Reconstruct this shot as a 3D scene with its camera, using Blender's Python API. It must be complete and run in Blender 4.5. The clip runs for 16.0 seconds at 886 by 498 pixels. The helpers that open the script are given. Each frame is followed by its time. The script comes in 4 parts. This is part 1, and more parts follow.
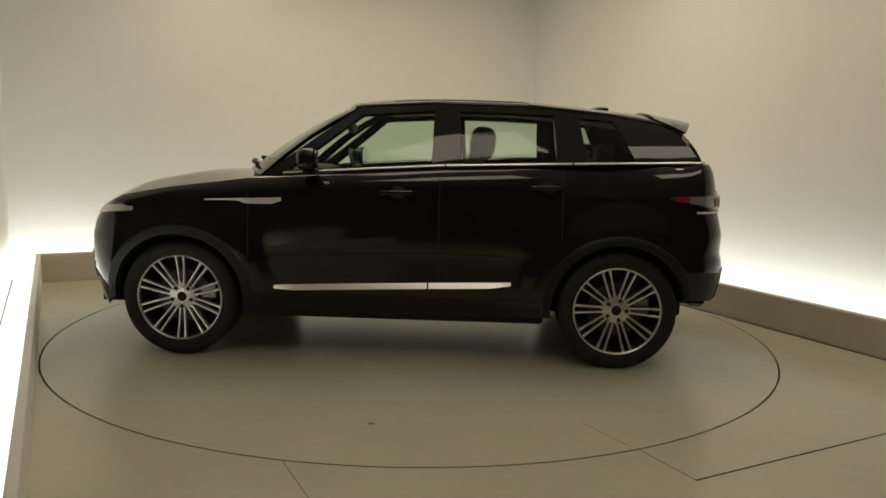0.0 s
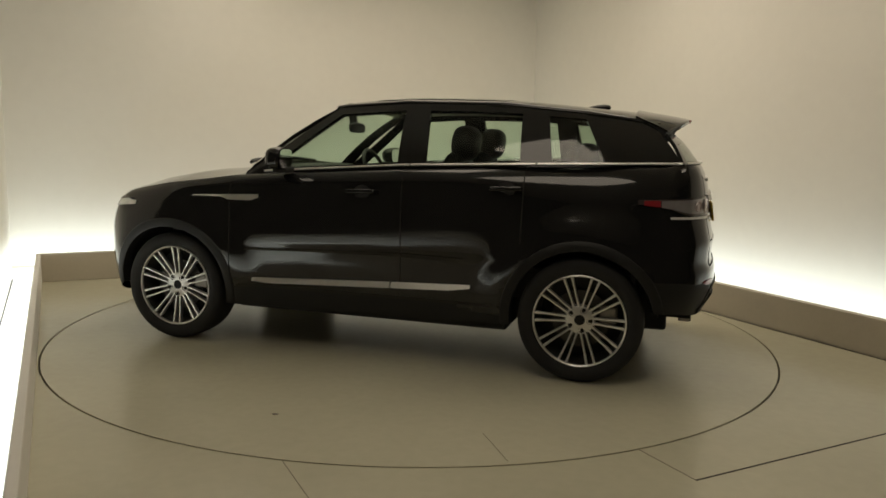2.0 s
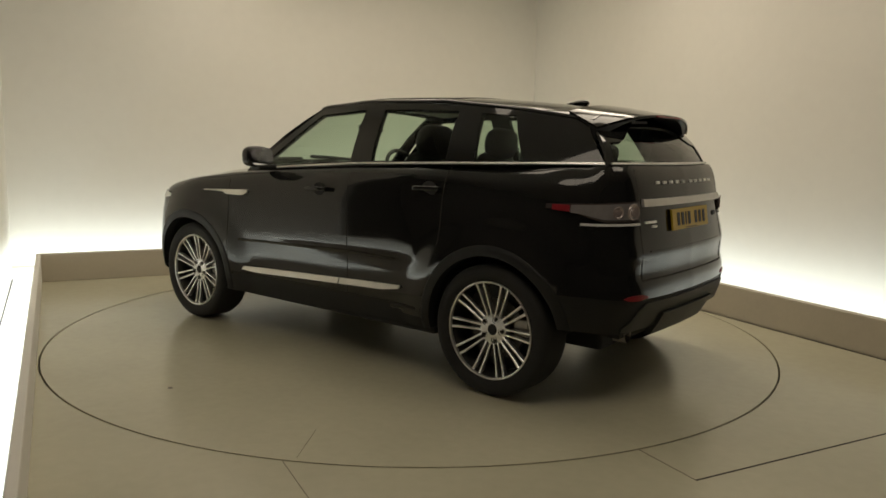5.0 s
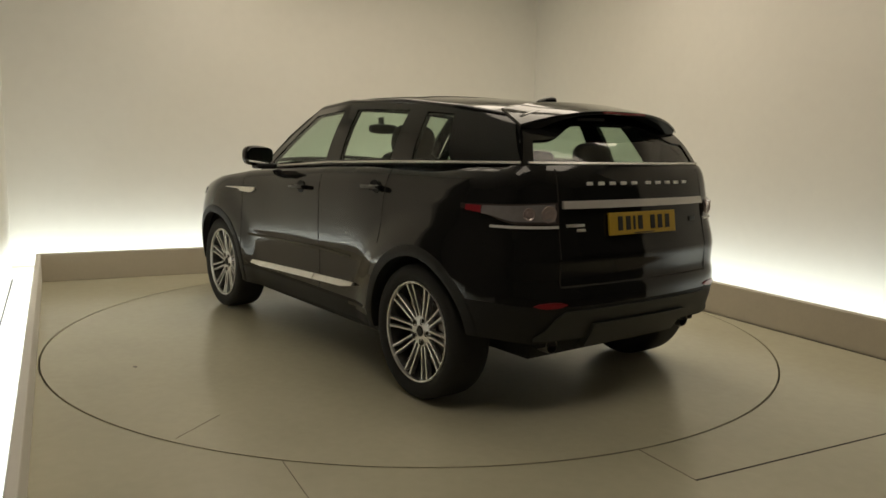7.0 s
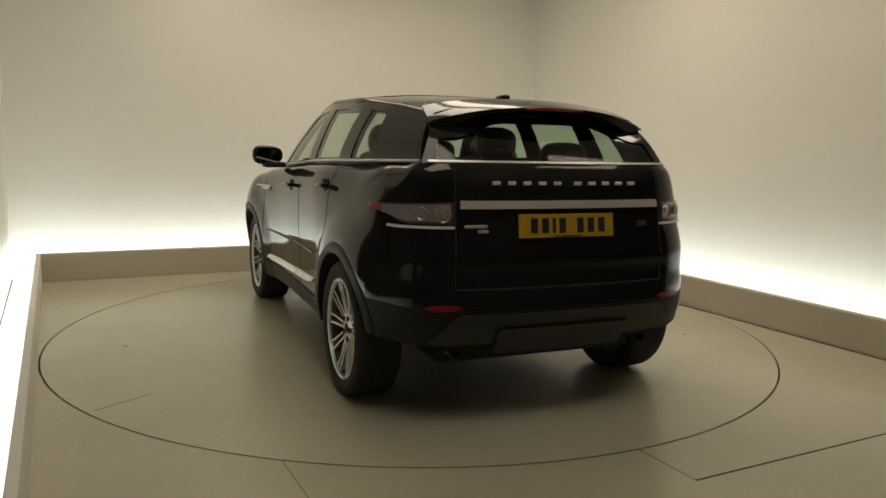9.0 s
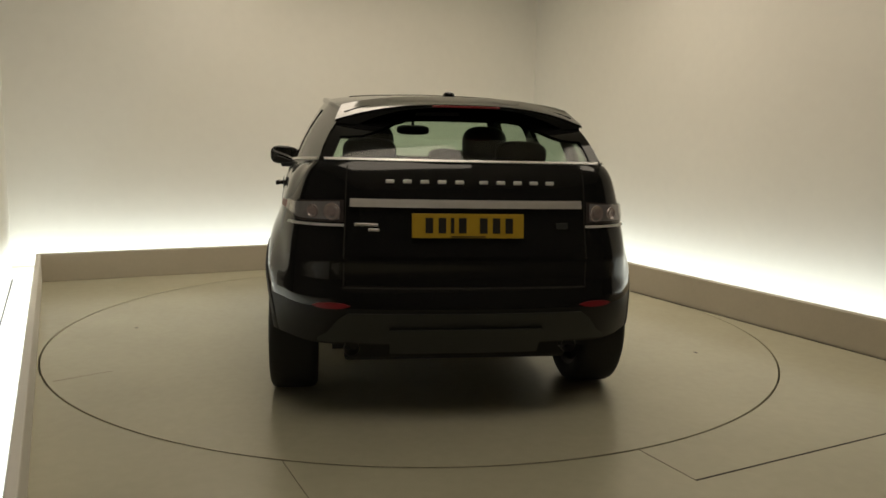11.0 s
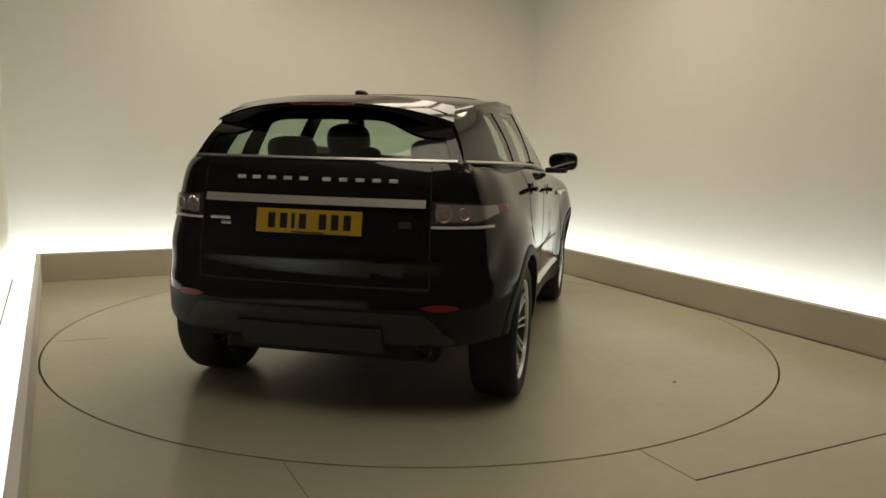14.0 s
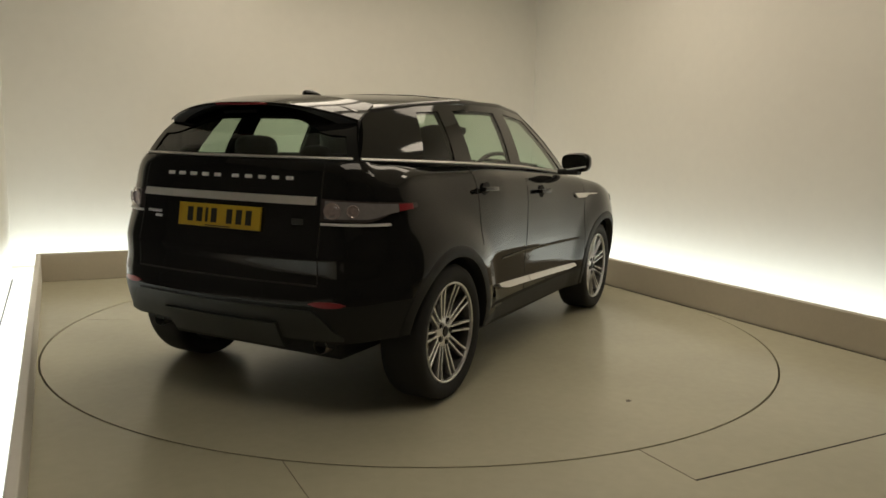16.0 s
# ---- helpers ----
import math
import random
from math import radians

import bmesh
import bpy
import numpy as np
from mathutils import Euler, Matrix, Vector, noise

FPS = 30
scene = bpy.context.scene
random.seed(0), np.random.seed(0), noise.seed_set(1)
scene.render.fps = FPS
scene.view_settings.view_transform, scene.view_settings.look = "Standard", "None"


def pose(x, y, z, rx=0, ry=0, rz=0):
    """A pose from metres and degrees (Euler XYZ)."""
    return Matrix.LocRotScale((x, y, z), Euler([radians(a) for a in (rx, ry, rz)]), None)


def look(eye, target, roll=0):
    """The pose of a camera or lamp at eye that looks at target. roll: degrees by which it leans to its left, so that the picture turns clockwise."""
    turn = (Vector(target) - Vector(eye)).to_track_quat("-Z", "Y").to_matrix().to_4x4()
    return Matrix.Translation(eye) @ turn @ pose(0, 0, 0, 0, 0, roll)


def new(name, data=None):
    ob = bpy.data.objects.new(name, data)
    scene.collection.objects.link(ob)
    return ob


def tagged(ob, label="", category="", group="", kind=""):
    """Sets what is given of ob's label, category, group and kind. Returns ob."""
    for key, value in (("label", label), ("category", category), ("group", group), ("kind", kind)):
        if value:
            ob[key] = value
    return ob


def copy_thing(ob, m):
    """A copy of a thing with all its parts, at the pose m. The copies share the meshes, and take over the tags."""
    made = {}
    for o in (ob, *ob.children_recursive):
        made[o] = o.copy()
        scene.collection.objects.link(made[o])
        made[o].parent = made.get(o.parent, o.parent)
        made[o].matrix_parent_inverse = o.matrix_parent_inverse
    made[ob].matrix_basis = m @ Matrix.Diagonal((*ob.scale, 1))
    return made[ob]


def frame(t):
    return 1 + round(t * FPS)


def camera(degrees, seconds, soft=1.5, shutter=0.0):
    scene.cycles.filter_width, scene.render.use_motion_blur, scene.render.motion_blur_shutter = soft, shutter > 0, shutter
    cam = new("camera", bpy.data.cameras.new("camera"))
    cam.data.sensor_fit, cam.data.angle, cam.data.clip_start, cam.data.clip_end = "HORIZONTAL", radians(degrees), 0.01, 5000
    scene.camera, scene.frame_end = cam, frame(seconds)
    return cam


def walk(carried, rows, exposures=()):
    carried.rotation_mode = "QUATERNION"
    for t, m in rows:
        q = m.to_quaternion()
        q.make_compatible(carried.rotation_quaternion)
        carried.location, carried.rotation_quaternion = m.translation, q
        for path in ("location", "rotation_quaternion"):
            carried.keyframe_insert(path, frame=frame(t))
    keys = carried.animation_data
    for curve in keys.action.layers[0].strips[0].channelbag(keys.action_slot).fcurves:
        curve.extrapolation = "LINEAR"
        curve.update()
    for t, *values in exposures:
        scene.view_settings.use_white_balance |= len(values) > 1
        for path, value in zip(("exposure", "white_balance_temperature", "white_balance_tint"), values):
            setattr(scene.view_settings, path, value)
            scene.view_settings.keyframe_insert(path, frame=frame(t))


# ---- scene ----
cam = camera(60.74, 16.0, soft=1.6)
EYE = Vector((0.0, -5.403, 1.328))
YAW, PITCH = radians(1.956), radians(7.95)
AHEAD = Vector((math.sin(YAW) * math.cos(PITCH), math.cos(YAW) * math.cos(PITCH), -math.sin(PITCH)))
STAND = look(EYE, EYE + AHEAD, 1.341)
walk(cam, [(0.0, STAND), (16.0, STAND)])
scene.view_settings.exposure = 0.0

# ---- light ----
ROOM = pose(0, 0, 0, 0, 0, 25.3)
LEFT, RIGHT, BACK, FRONT = -2.73, 3.46, 3.75, -7.5      # wall faces in the room's own axes
KERB_L, KERB_R, KERB_B, KERB_H = -2.448, 2.45, 2.75, 0.255
CEIL = 3.6

world = bpy.data.worlds.new("world")
scene.world = world
world.use_nodes = True
world.node_tree.nodes["Background"].inputs["Color"].default_value = (0.5, 0.46, 0.40, 1)
world.node_tree.nodes["Background"].inputs["Strength"].default_value = 0.05


def area(name, at, target, sx, sy, watts, colour):
    data = bpy.data.lights.new(name, "AREA")
    data.shape, data.size, data.size_y, data.energy, data.color = "RECTANGLE", sx, sy, watts, colour
    lamp = new(name, data)
    lamp.matrix_world = ROOM @ look(at, target)
    return lamp


COOL, WARM = (0.88, 0.985, 1.0), (1.0, 0.866, 0.685)
area("cove_light", (0.2, BACK - 0.34, 0.05), (0.2, BACK, 0.20), 6.0, 0.06, 20, COOL)
area("cove_light", (RIGHT - 0.34, 0.2, 0.05), (RIGHT, 0.2, 0.20), 6.6, 0.06, 19.5, COOL)
area("cove_light", (KERB_L - 0.062, 0.6, 0.19), (LEFT, 0.6, 0.02), 5.8, 0.04, 14.5, COOL)
area("cove_light", (KERB_L - 0.20, 0.55, 0.05), (KERB_L - 0.205, 0.55, 0.30), 3.5, 0.04, 9, COOL)
area("ceiling_panel", (-1.45, -2.9, CEIL - 0.06), (-1.45, -2.9, 0), 1.9, 1.25, 19, WARM)
area("ceiling_panel", (1.75, -3.15, CEIL - 0.06), (1.75, -3.15, 0), 1.3, 0.8, 9, WARM)
for pb in (-0.4, 0.75, 1.9):
    area("ceiling_panel", (0.6, pb, CEIL - 0.06), (0.6, pb, 0), 3.4, 0.85, 26.5, WARM)
for ca, cb in ((2.6, 0.7), (2.6, -1.6), (-0.8, 2.9)):
    area("ceiling_lamp", (ca, cb, CEIL - 0.06), (ca, cb, 0), 0.6, 0.6, 5.5, WARM).data.shape = "DISK"


# ---- materials ----
def material(name, colour, rough=0.5, metal=0.0, vary=0.08, scale=6.0, bump=0.0, bump_scale=80.0, coat=0.0, emit=0.0, glass=0.0, spec=0.5):
    m = bpy.data.materials.new(name)
    m.use_nodes = True
    nt = m.node_tree
    b = nt.nodes["Principled BSDF"]
    b.inputs["Roughness"].default_value = rough
    b.inputs["Metallic"].default_value = metal
    b.inputs["Specular IOR Level"].default_value = spec
    b.inputs["Coat Weight"].default_value = coat
    b.inputs["Coat Roughness"].default_value = 0.04
    tc = nt.nodes.new("ShaderNodeTexCoord")
    if vary:
        big = nt.nodes.new("ShaderNodeTexNoise")
        big.inputs["Scale"].default_value, big.inputs["Detail"].default_value = scale, 6
        fine = nt.nodes.new("ShaderNodeTexNoise")
        fine.inputs["Scale"].default_value, fine.inputs["Detail"].default_value = scale * 14, 3
        mix = nt.nodes.new("ShaderNodeMix")
        mix.inputs["Factor"].default_value = 0.35
        nt.links.new(tc.outputs["Object"], big.inputs["Vector"])
        nt.links.new(tc.outputs["Object"], fine.inputs["Vector"])
        nt.links.new(big.outputs["Fac"], mix.inputs[2])
        nt.links.new(fine.outputs["Fac"], mix.inputs[3])
        ramp = nt.nodes.new("ShaderNodeValToRGB")
        ramp.color_ramp.elements[0].position, ramp.color_ramp.elements[1].position = 0.3, 0.7
        ramp.color_ramp.elements[0].color = (*[c * (1 - vary) for c in colour], 1)
        ramp.color_ramp.elements[1].color = (*[min(1, c * (1 + vary)) for c in colour], 1)
        nt.links.new(mix.outputs[0], ramp.inputs["Fac"])
        nt.links.new(ramp.outputs["Color"], b.inputs["Base Color"])
        spread = nt.nodes.new("ShaderNodeMapRange")
        spread.inputs["To Min"].default_value, spread.inputs["To Max"].default_value = max(0.01, rough * 0.85), min(1, rough * 1.15)
        nt.links.new(mix.outputs[0], spread.inputs["Value"])
        nt.links.new(spread.outputs["Result"], b.inputs["Roughness"])
    else:
        b.inputs["Base Color"].default_value = (*colour, 1)
    if bump:
        grain = nt.nodes.new("ShaderNodeTexNoise")
        grain.inputs["Scale"].default_value, grain.inputs["Detail"].default_value = bump_scale, 4
        nt.links.new(tc.outputs["Object"], grain.inputs["Vector"])
        bn = nt.nodes.new("ShaderNodeBump")
        bn.inputs["Strength"].default_value, bn.inputs["Distance"].default_value = bump, 0.003
        nt.links.new(grain.outputs["Fac"], bn.inputs["Height"])
        nt.links.new(bn.outputs["Normal"], b.inputs["Normal"])
    if emit:
        b.inputs["Emission Color"].default_value = (*colour, 1)
        b.inputs["Emission Strength"].default_value = emit
    if glass:
        b.inputs["Transmission Weight"].default_value = glass
        b.inputs["IOR"].default_value = 1.45
    return m


def pane_material(name, tint, gloss=0.045):
    """Thin tinted glass: a straight look through, and a mirror on top that grows at a grazing angle."""
    m = bpy.data.materials.new(name)
    m.use_nodes = True
    nt = m.node_tree
    nt.nodes.remove(nt.nodes["Principled BSDF"])
    clear = nt.nodes.new("ShaderNodeBsdfTransparent")
    clear.inputs["Color"].default_value = (*tint, 1)
    shine = nt.nodes.new("ShaderNodeBsdfGlossy")
    shine.inputs["Roughness"].default_value = 0.03
    edge = nt.nodes.new("ShaderNodeLayerWeight")
    power = nt.nodes.new("ShaderNodeMath")
    power.operation, power.inputs[1].default_value = "POWER", 5
    gain = nt.nodes.new("ShaderNodeMath")
    gain.operation, gain.inputs[1].default_value, gain.inputs[2].default_value = "MULTIPLY_ADD", 1 - gloss, gloss
    nt.links.new(edge.outputs["Facing"], power.inputs[0])
    nt.links.new(power.outputs[0], gain.inputs[0])
    mix = nt.nodes.new("ShaderNodeMixShader")
    nt.links.new(gain.outputs[0], mix.inputs["Fac"])
    nt.links.new(clear.outputs["BSDF"], mix.inputs[1])
    nt.links.new(shine.outputs["BSDF"], mix.inputs[2])
    nt.links.new(mix.outputs["Shader"], nt.nodes["Material Output"].inputs["Surface"])
    return m


WALL = material("wall_paint", (0.74, 0.715, 0.655), 0.7, vary=0.03, scale=0.7, bump=0.05, bump_scale=40)
FLOOR = material("floor_paint", (0.50, 0.478, 0.36), 0.25, vary=0.07, scale=1.1, bump=0.03, bump_scale=30)
DISC = material("turntable_paint", (0.51, 0.488, 0.37), 0.24, vary=0.07, scale=1.3, bump=0.03, bump_scale=30)
KERB = material("kerb_paint", (0.50, 0.45, 0.36), 0.5, vary=0.06, scale=2.0, bump=0.04, bump_scale=30)
SEAM = material("filled_seam", (0.17, 0.15, 0.105), 0.6, vary=0.15, scale=12)
JOINT = material("joint_gap", (0.02, 0.018, 0.014), 0.8, vary=0.1)
STAIN = material("dirt", (0.10, 0.085, 0.06), 0.6, vary=0.2, scale=30)
CEILING = material("ceiling_paint", (0.74, 0.70, 0.62), 0.8, vary=0.03, scale=0.7)
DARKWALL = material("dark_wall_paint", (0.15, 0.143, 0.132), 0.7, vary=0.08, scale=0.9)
PAINT = material("black_car_paint", (0.0115, 0.0115, 0.0115), 0.07, vary=0.1, scale=9)
PILLAR = material("pillar_black", (0.011, 0.011, 0.011), 0.05, vary=0.1, scale=9, spec=0.5)
GLOSS = material("gloss_black_trim", (0.005, 0.005, 0.005), 0.07, vary=0.1)
PLASTIC = material("black_plastic", (0.014, 0.014, 0.014), 0.5, vary=0.1, scale=30, bump=0.1, bump_scale=300, spec=0.3)
GREYPLASTIC = material("grey_plastic", (0.032, 0.034, 0.032), 0.55, vary=0.1, scale=30, bump=0.1, bump_scale=300)
RUBBER = material("tyre_rubber", (0.014, 0.014, 0.014), 0.75, vary=0.12, scale=40, bump=0.15, bump_scale=200)
SATIN = material("satin_metal", (0.72, 0.70, 0.67), 0.42, metal=0.55, vary=0.05, scale=20)
CHROME = material("bright_metal", (0.82, 0.81, 0.79), 0.42, metal=1.0, vary=0.05, scale=20)
ALLOY = material("silver_alloy", (0.82, 0.82, 0.82), 0.38, metal=1.0, vary=0.05, scale=20)
ALLOYDARK = material("grey_alloy", (0.10, 0.098, 0.095), 0.45, metal=0.8, vary=0.1, scale=20)
STEEL = material("brake_steel", (0.30, 0.28, 0.26), 0.4, metal=1.0, vary=0.15, scale=20)
# brake steel with the shade behind the spokes put into its colour
SHADEDSTEEL = material("shaded_disc_steel", (0.10, 0.095, 0.09), 0.5, metal=1.0, vary=0.15, scale=20)
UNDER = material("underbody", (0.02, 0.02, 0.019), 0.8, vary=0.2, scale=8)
LEATHER = material("black_leather", (0.008, 0.0075, 0.007), 0.5, vary=0.12, scale=20, bump=0.1, bump_scale=150)
CREAM = material("cream_lining", (0.42, 0.38, 0.30), 0.7, vary=0.06, scale=20)
REDLENS = material("red_lens", (0.26, 0.010, 0.018), 0.3, vary=0.08, scale=40, coat=0.2)
SMOKE = material("smoked_lens", (0.06, 0.05, 0.05), 0.1, vary=0.1, scale=40, coat=1.0)
CLEARLENS = material("clear_lens", (0.36, 0.34, 0.35), 0.2, metal=0.4, vary=0.1, scale=40, coat=1.0)
LAMPRING = material("lamp_reflector", (0.46, 0.38, 0.38), 0.25, metal=0.4, vary=0.1, scale=40, coat=1.0)
HEADLENS = material("headlamp_lens", (0.62, 0.62, 0.60), 0.3, metal=0.4, vary=0.15, scale=60, coat=1.0)
MIRROR = material("mirror_silver", (0.75, 0.76, 0.76), 0.03, metal=1.0, vary=0.0)
LETTER = material("bright_letter", (0.78, 0.78, 0.76), 0.35, metal=0.2, vary=0.03)
YELLOW = material("plate_yellow", (0.52, 0.34, 0.025), 0.4, vary=0.04, scale=30)
PLATEBLACK = material("plate_black", (0.015, 0.014, 0.012), 0.5, vary=0.1)
WINDOW = pane_material("window_glass", (0.76, 0.87, 0.78))
PRIVACY = pane_material("rear_window_glass", (0.62, 0.72, 0.64), 0.065)


# ---- mesh helpers ----
def part(name, bm, mat, parent=None, label="", smooth=False, m=None):
    me = bpy.data.meshes.new(name)
    bmesh.ops.recalc_face_normals(bm, faces=bm.faces)
    bm.to_mesh(me)
    bm.free()
    me.materials.append(mat)
    if smooth:
        for poly in me.polygons:
            poly.use_smooth = True
        me.set_sharp_from_angle(angle=radians(38))
    ob = new(name, me)
    if parent:
        ob.parent = parent
    if m:
        ob.matrix_basis = m
    if label:
        ob["label"] = label
    return ob


def box(x0, x1, y0, y1, z0, z1, bevel=0.0, seg=2, bm=None):
    bm = bm or bmesh.new()
    vs = [bm.verts.new((x, y, z)) for x in (x0, x1) for y in (y0, y1) for z in (z0, z1)]
    made = [bm.faces.new([vs[i] for i in f]) for f in ((0, 1, 3, 2), (4, 6, 7, 5), (0, 4, 5, 1), (2, 3, 7, 6), (0, 2, 6, 4), (1, 5, 7, 3))]
    if bevel:
        edges = list({e for f in made for e in f.edges})
        bmesh.ops.bevel(bm, geom=edges, offset=bevel, segments=seg, affect="EDGES", profile=0.5)
    return bm


def ring(r0, r1, z0, z1, n=96, bm=None):
    """A ring round z with a rectangular section."""
    bm = bm or bmesh.new()
    loops = []
    for k in range(n):
        a = 2 * math.pi * k / n
        loops.append([bm.verts.new((r * math.cos(a), r * math.sin(a), z)) for r, z in ((r0, z0), (r1, z0), (r1, z1), (r0, z1))])
    for k in range(n):
        p, q = loops[k], loops[(k + 1) % n]
        for j in range(4):
            bm.faces.new((p[j], p[(j + 1) % 4], q[(j + 1) % 4], q[j]))
    return bm


def lathe(profile, n=64, bm=None, closed=False):
    """Turns (radius, height) pairs round z."""
    bm = bm or bmesh.new()
    rows = []
    for r, z in profile:
        if r < 1e-6:
            rows.append([bm.verts.new((0, 0, z))])
        else:
            rows.append([bm.verts.new((r * math.cos(2 * math.pi * k / n), r * math.sin(2 * math.pi * k / n), z)) for k in range(n)])
    pairs = list(zip(rows, rows[1:])) + ([(rows[-1], rows[0])] if closed else [])
    for a, b in pairs:
        for k in range(n):
            f = [a[k % len(a)], a[(k + 1) % len(a)], b[(k + 1) % len(b)], b[k % len(b)]]
            f = [v for i, v in enumerate(f) if v not in f[:i]]
            if len(f) > 2:
                bm.faces.new(f)
    return bm


def setting(name, bm, mat, label, category, smooth=False):
    return tagged(part(name, bm, mat, None, "", smooth, ROOM), label, category, "", "structure")


# ---- the room ----
R_DISC = 2.43
MOUTH_F = -4.2
MOUTH, MOUTH_L = -3.6, 0.3        # the pale bay opens here to a dark hall, unseen and added for reflections
SEAM_L, SEAM_M, EDGE_F = -1.512, -0.047, -2.78
bm = bmesh.new()
N = 180
inner = [bm.verts.new(((R_DISC + 0.012) * math.cos(2 * math.pi * k / N), (R_DISC + 0.012) * math.sin(2 * math.pi * k / N), 0)) for k in range(N)]
outer = []
for k in range(N):
    a = 2 * math.pi * k / N
    c, s = math.cos(a), math.sin(a)
    t = min(((LEFT if c < 0 else RIGHT) / c) if abs(c) > 1e-9 else 1e9, ((MOUTH_F if s < 0 else BACK) / s) if abs(s) > 1e-9 else 1e9)
    outer.append(bm.verts.new((c * t, s * t, 0)))
for k in range(N):
    bm.faces.new((inner[k], outer[k], outer[(k + 1) % N], inner[(k + 1) % N]))
low = [bm.verts.new((v.co.x, v.co.y, -0.12)) for v in inner]
for k in range(N):
    bm.faces.new((inner[k], inner[(k + 1) % N], low[(k + 1) % N], low[k]))
bm.faces.new(low)
floor = setting("floor", bm, FLOOR, "beige painted floor with a round opening", "floor")
for b4, mat in (((SEAM_L - 0.0015, SEAM_L + 0.0015, -4.2, -1.92), SEAM), ((SEAM_M - 0.002, SEAM_M + 0.002, EDGE_F, -2.44), SEAM), ((SEAM_M, KERB_R, EDGE_F - 0.004, EDGE_F + 0.004), JOINT)):
    setting("floor_joint", box(*b4, -0.004, 0.0015), mat, "thin joint in the painted floor", "floor joint")
setting("kerb_back", box(KERB_L - 0.04, KERB_R + 0.06, KERB_B, KERB_B + 0.06, 0, KERB_H, 0.006), KERB, "low beige upstand along the rear of the platform", "kerb")
setting("kerb_right", box(KERB_R, KERB_R + 0.06, -3.4, KERB_B, 0, KERB_H, 0.006), KERB, "low beige upstand along the side of the platform", "kerb")
setting("kerb_left", box(KERB_L - 0.04, KERB_L, -3.4, KERB_B, 0, KERB_H, 0.006), WALL, "low white upstand beside the lit trough", "kerb")
setting("kerb_joint", box(KERB_R - 0.016, KERB_R - 0.004, -3.4, KERB_B - 0.01, -0.004, 0.002), JOINT, "thin dark gap along the foot of the upstand", "floor joint")
# added white bed: part of the trough's glow is put into its colour
setting("trough_floor", box(LEFT, KERB_L - 0.04, MOUTH, BACK, -0.02, 0.004), WALL, "bed of the lit trough, whitened for its glow", "floor")
setting("trough_joint", box(LEFT + 0.035, LEFT + 0.045, -2.5, 2.95, 0.003, 0.0065), JOINT, "thin dark gap in the trough beside the wall", "floor joint")
setting("wall_back", box(LEFT - 0.15, RIGHT + 0.15, BACK, BACK + 0.15, 0, CEIL), WALL, "plain cream wall washed from below by cove light", "wall")
setting("wall_right", box(RIGHT, RIGHT + 0.15, MOUTH, BACK, 0, CEIL), WALL, "plain cream wall washed from below by cove light", "wall")
setting("wall_left", box(LEFT - 0.15, LEFT, MOUTH_L, BACK, 0, CEIL), WALL, "plain cream wall close beside the platform", "wall")
# unseen, added for the pale band low in the car's reflections
setting("low_reflection_wall", box(LEFT - 0.15, LEFT, -3.0, MOUTH_L, 0, 0.42), WALL, "added low cream wall that the car body reflects", "wall")
setting("ceiling", box(LEFT - 0.15, RIGHT + 0.15, MOUTH, BACK + 0.15, CEIL, CEIL + 0.15), CEILING, "plain pale ceiling", "ceiling")
# unseen hall, toned so that the black body reflects little
setting("hall_wall_right", box(RIGHT + 2, RIGHT + 2.15, FRONT, MOUTH, 0, CEIL), DARKWALL, "unseen dark hall wall for the car's reflections", "wall")
setting("hall_wall_left", box(LEFT - 2.15, LEFT - 2, FRONT, MOUTH_L, 0, CEIL), DARKWALL, "unseen dark hall wall for the car's reflections", "wall")
setting("hall_return_right", box(RIGHT + 0.15, RIGHT + 2, MOUTH, MOUTH + 0.15, 0, CEIL), DARKWALL, "unseen dark hall wall for the car's reflections", "wall")
setting("hall_return_left", box(LEFT - 2, LEFT - 0.15, MOUTH_L, MOUTH_L + 0.15, 0, CEIL), DARKWALL, "unseen dark hall wall for the car's reflections", "wall")
setting("wall_front", box(LEFT - 2.15, RIGHT + 2.15, FRONT - 0.15, FRONT, 0, CEIL), DARKWALL, "unseen dark hall wall for the car's reflections", "wall")
setting("hall_ceiling", box(LEFT - 2.15, RIGHT + 2.15, FRONT - 0.15, MOUTH, CEIL + 0.003, CEIL + 0.15), CEILING, "plain pale hall ceiling", "ceiling")
setting("hall_ceiling_side", box(LEFT - 2.15, LEFT - 0.15, MOUTH, MOUTH_L + 0.15, CEIL + 0.003, CEIL + 0.15), CEILING, "plain pale hall ceiling", "ceiling")
setting("hall_floor_side", box(LEFT - 2.15, LEFT, MOUTH, MOUTH_L + 0.15, -0.06, -0.006), DARKWALL, "unseen dark hall floor for the car's reflections", "floor")
setting("hall_floor", box(LEFT - 2.15, RIGHT + 2.15, FRONT - 0.15, MOUTH, -0.06, -0.005), DARKWALL, "unseen dark hall floor for the car's reflections", "floor")

# ---- the turntable ----
def ribbon_flat(p, q, wide):
    """A thin flat bar on the deck from p to q."""
    p, q = Vector((*p, 0)), Vector((*q, 0))
    n = (q - p).normalized().cross(Vector((0, 0, 1))) * wide / 2
    bm = bmesh.new()
    lo = [bm.verts.new(v) for v in (p - n, q - n, q + n, p + n)]
    hi = [bm.verts.new(v.co + Vector((0, 0, 0.0012))) for v in lo]
    bm.faces.new(hi)
    for k in range(4):
        bm.faces.new((lo[k], lo[(k + 1) % 4], hi[(k + 1) % 4], hi[k]))
    return bm



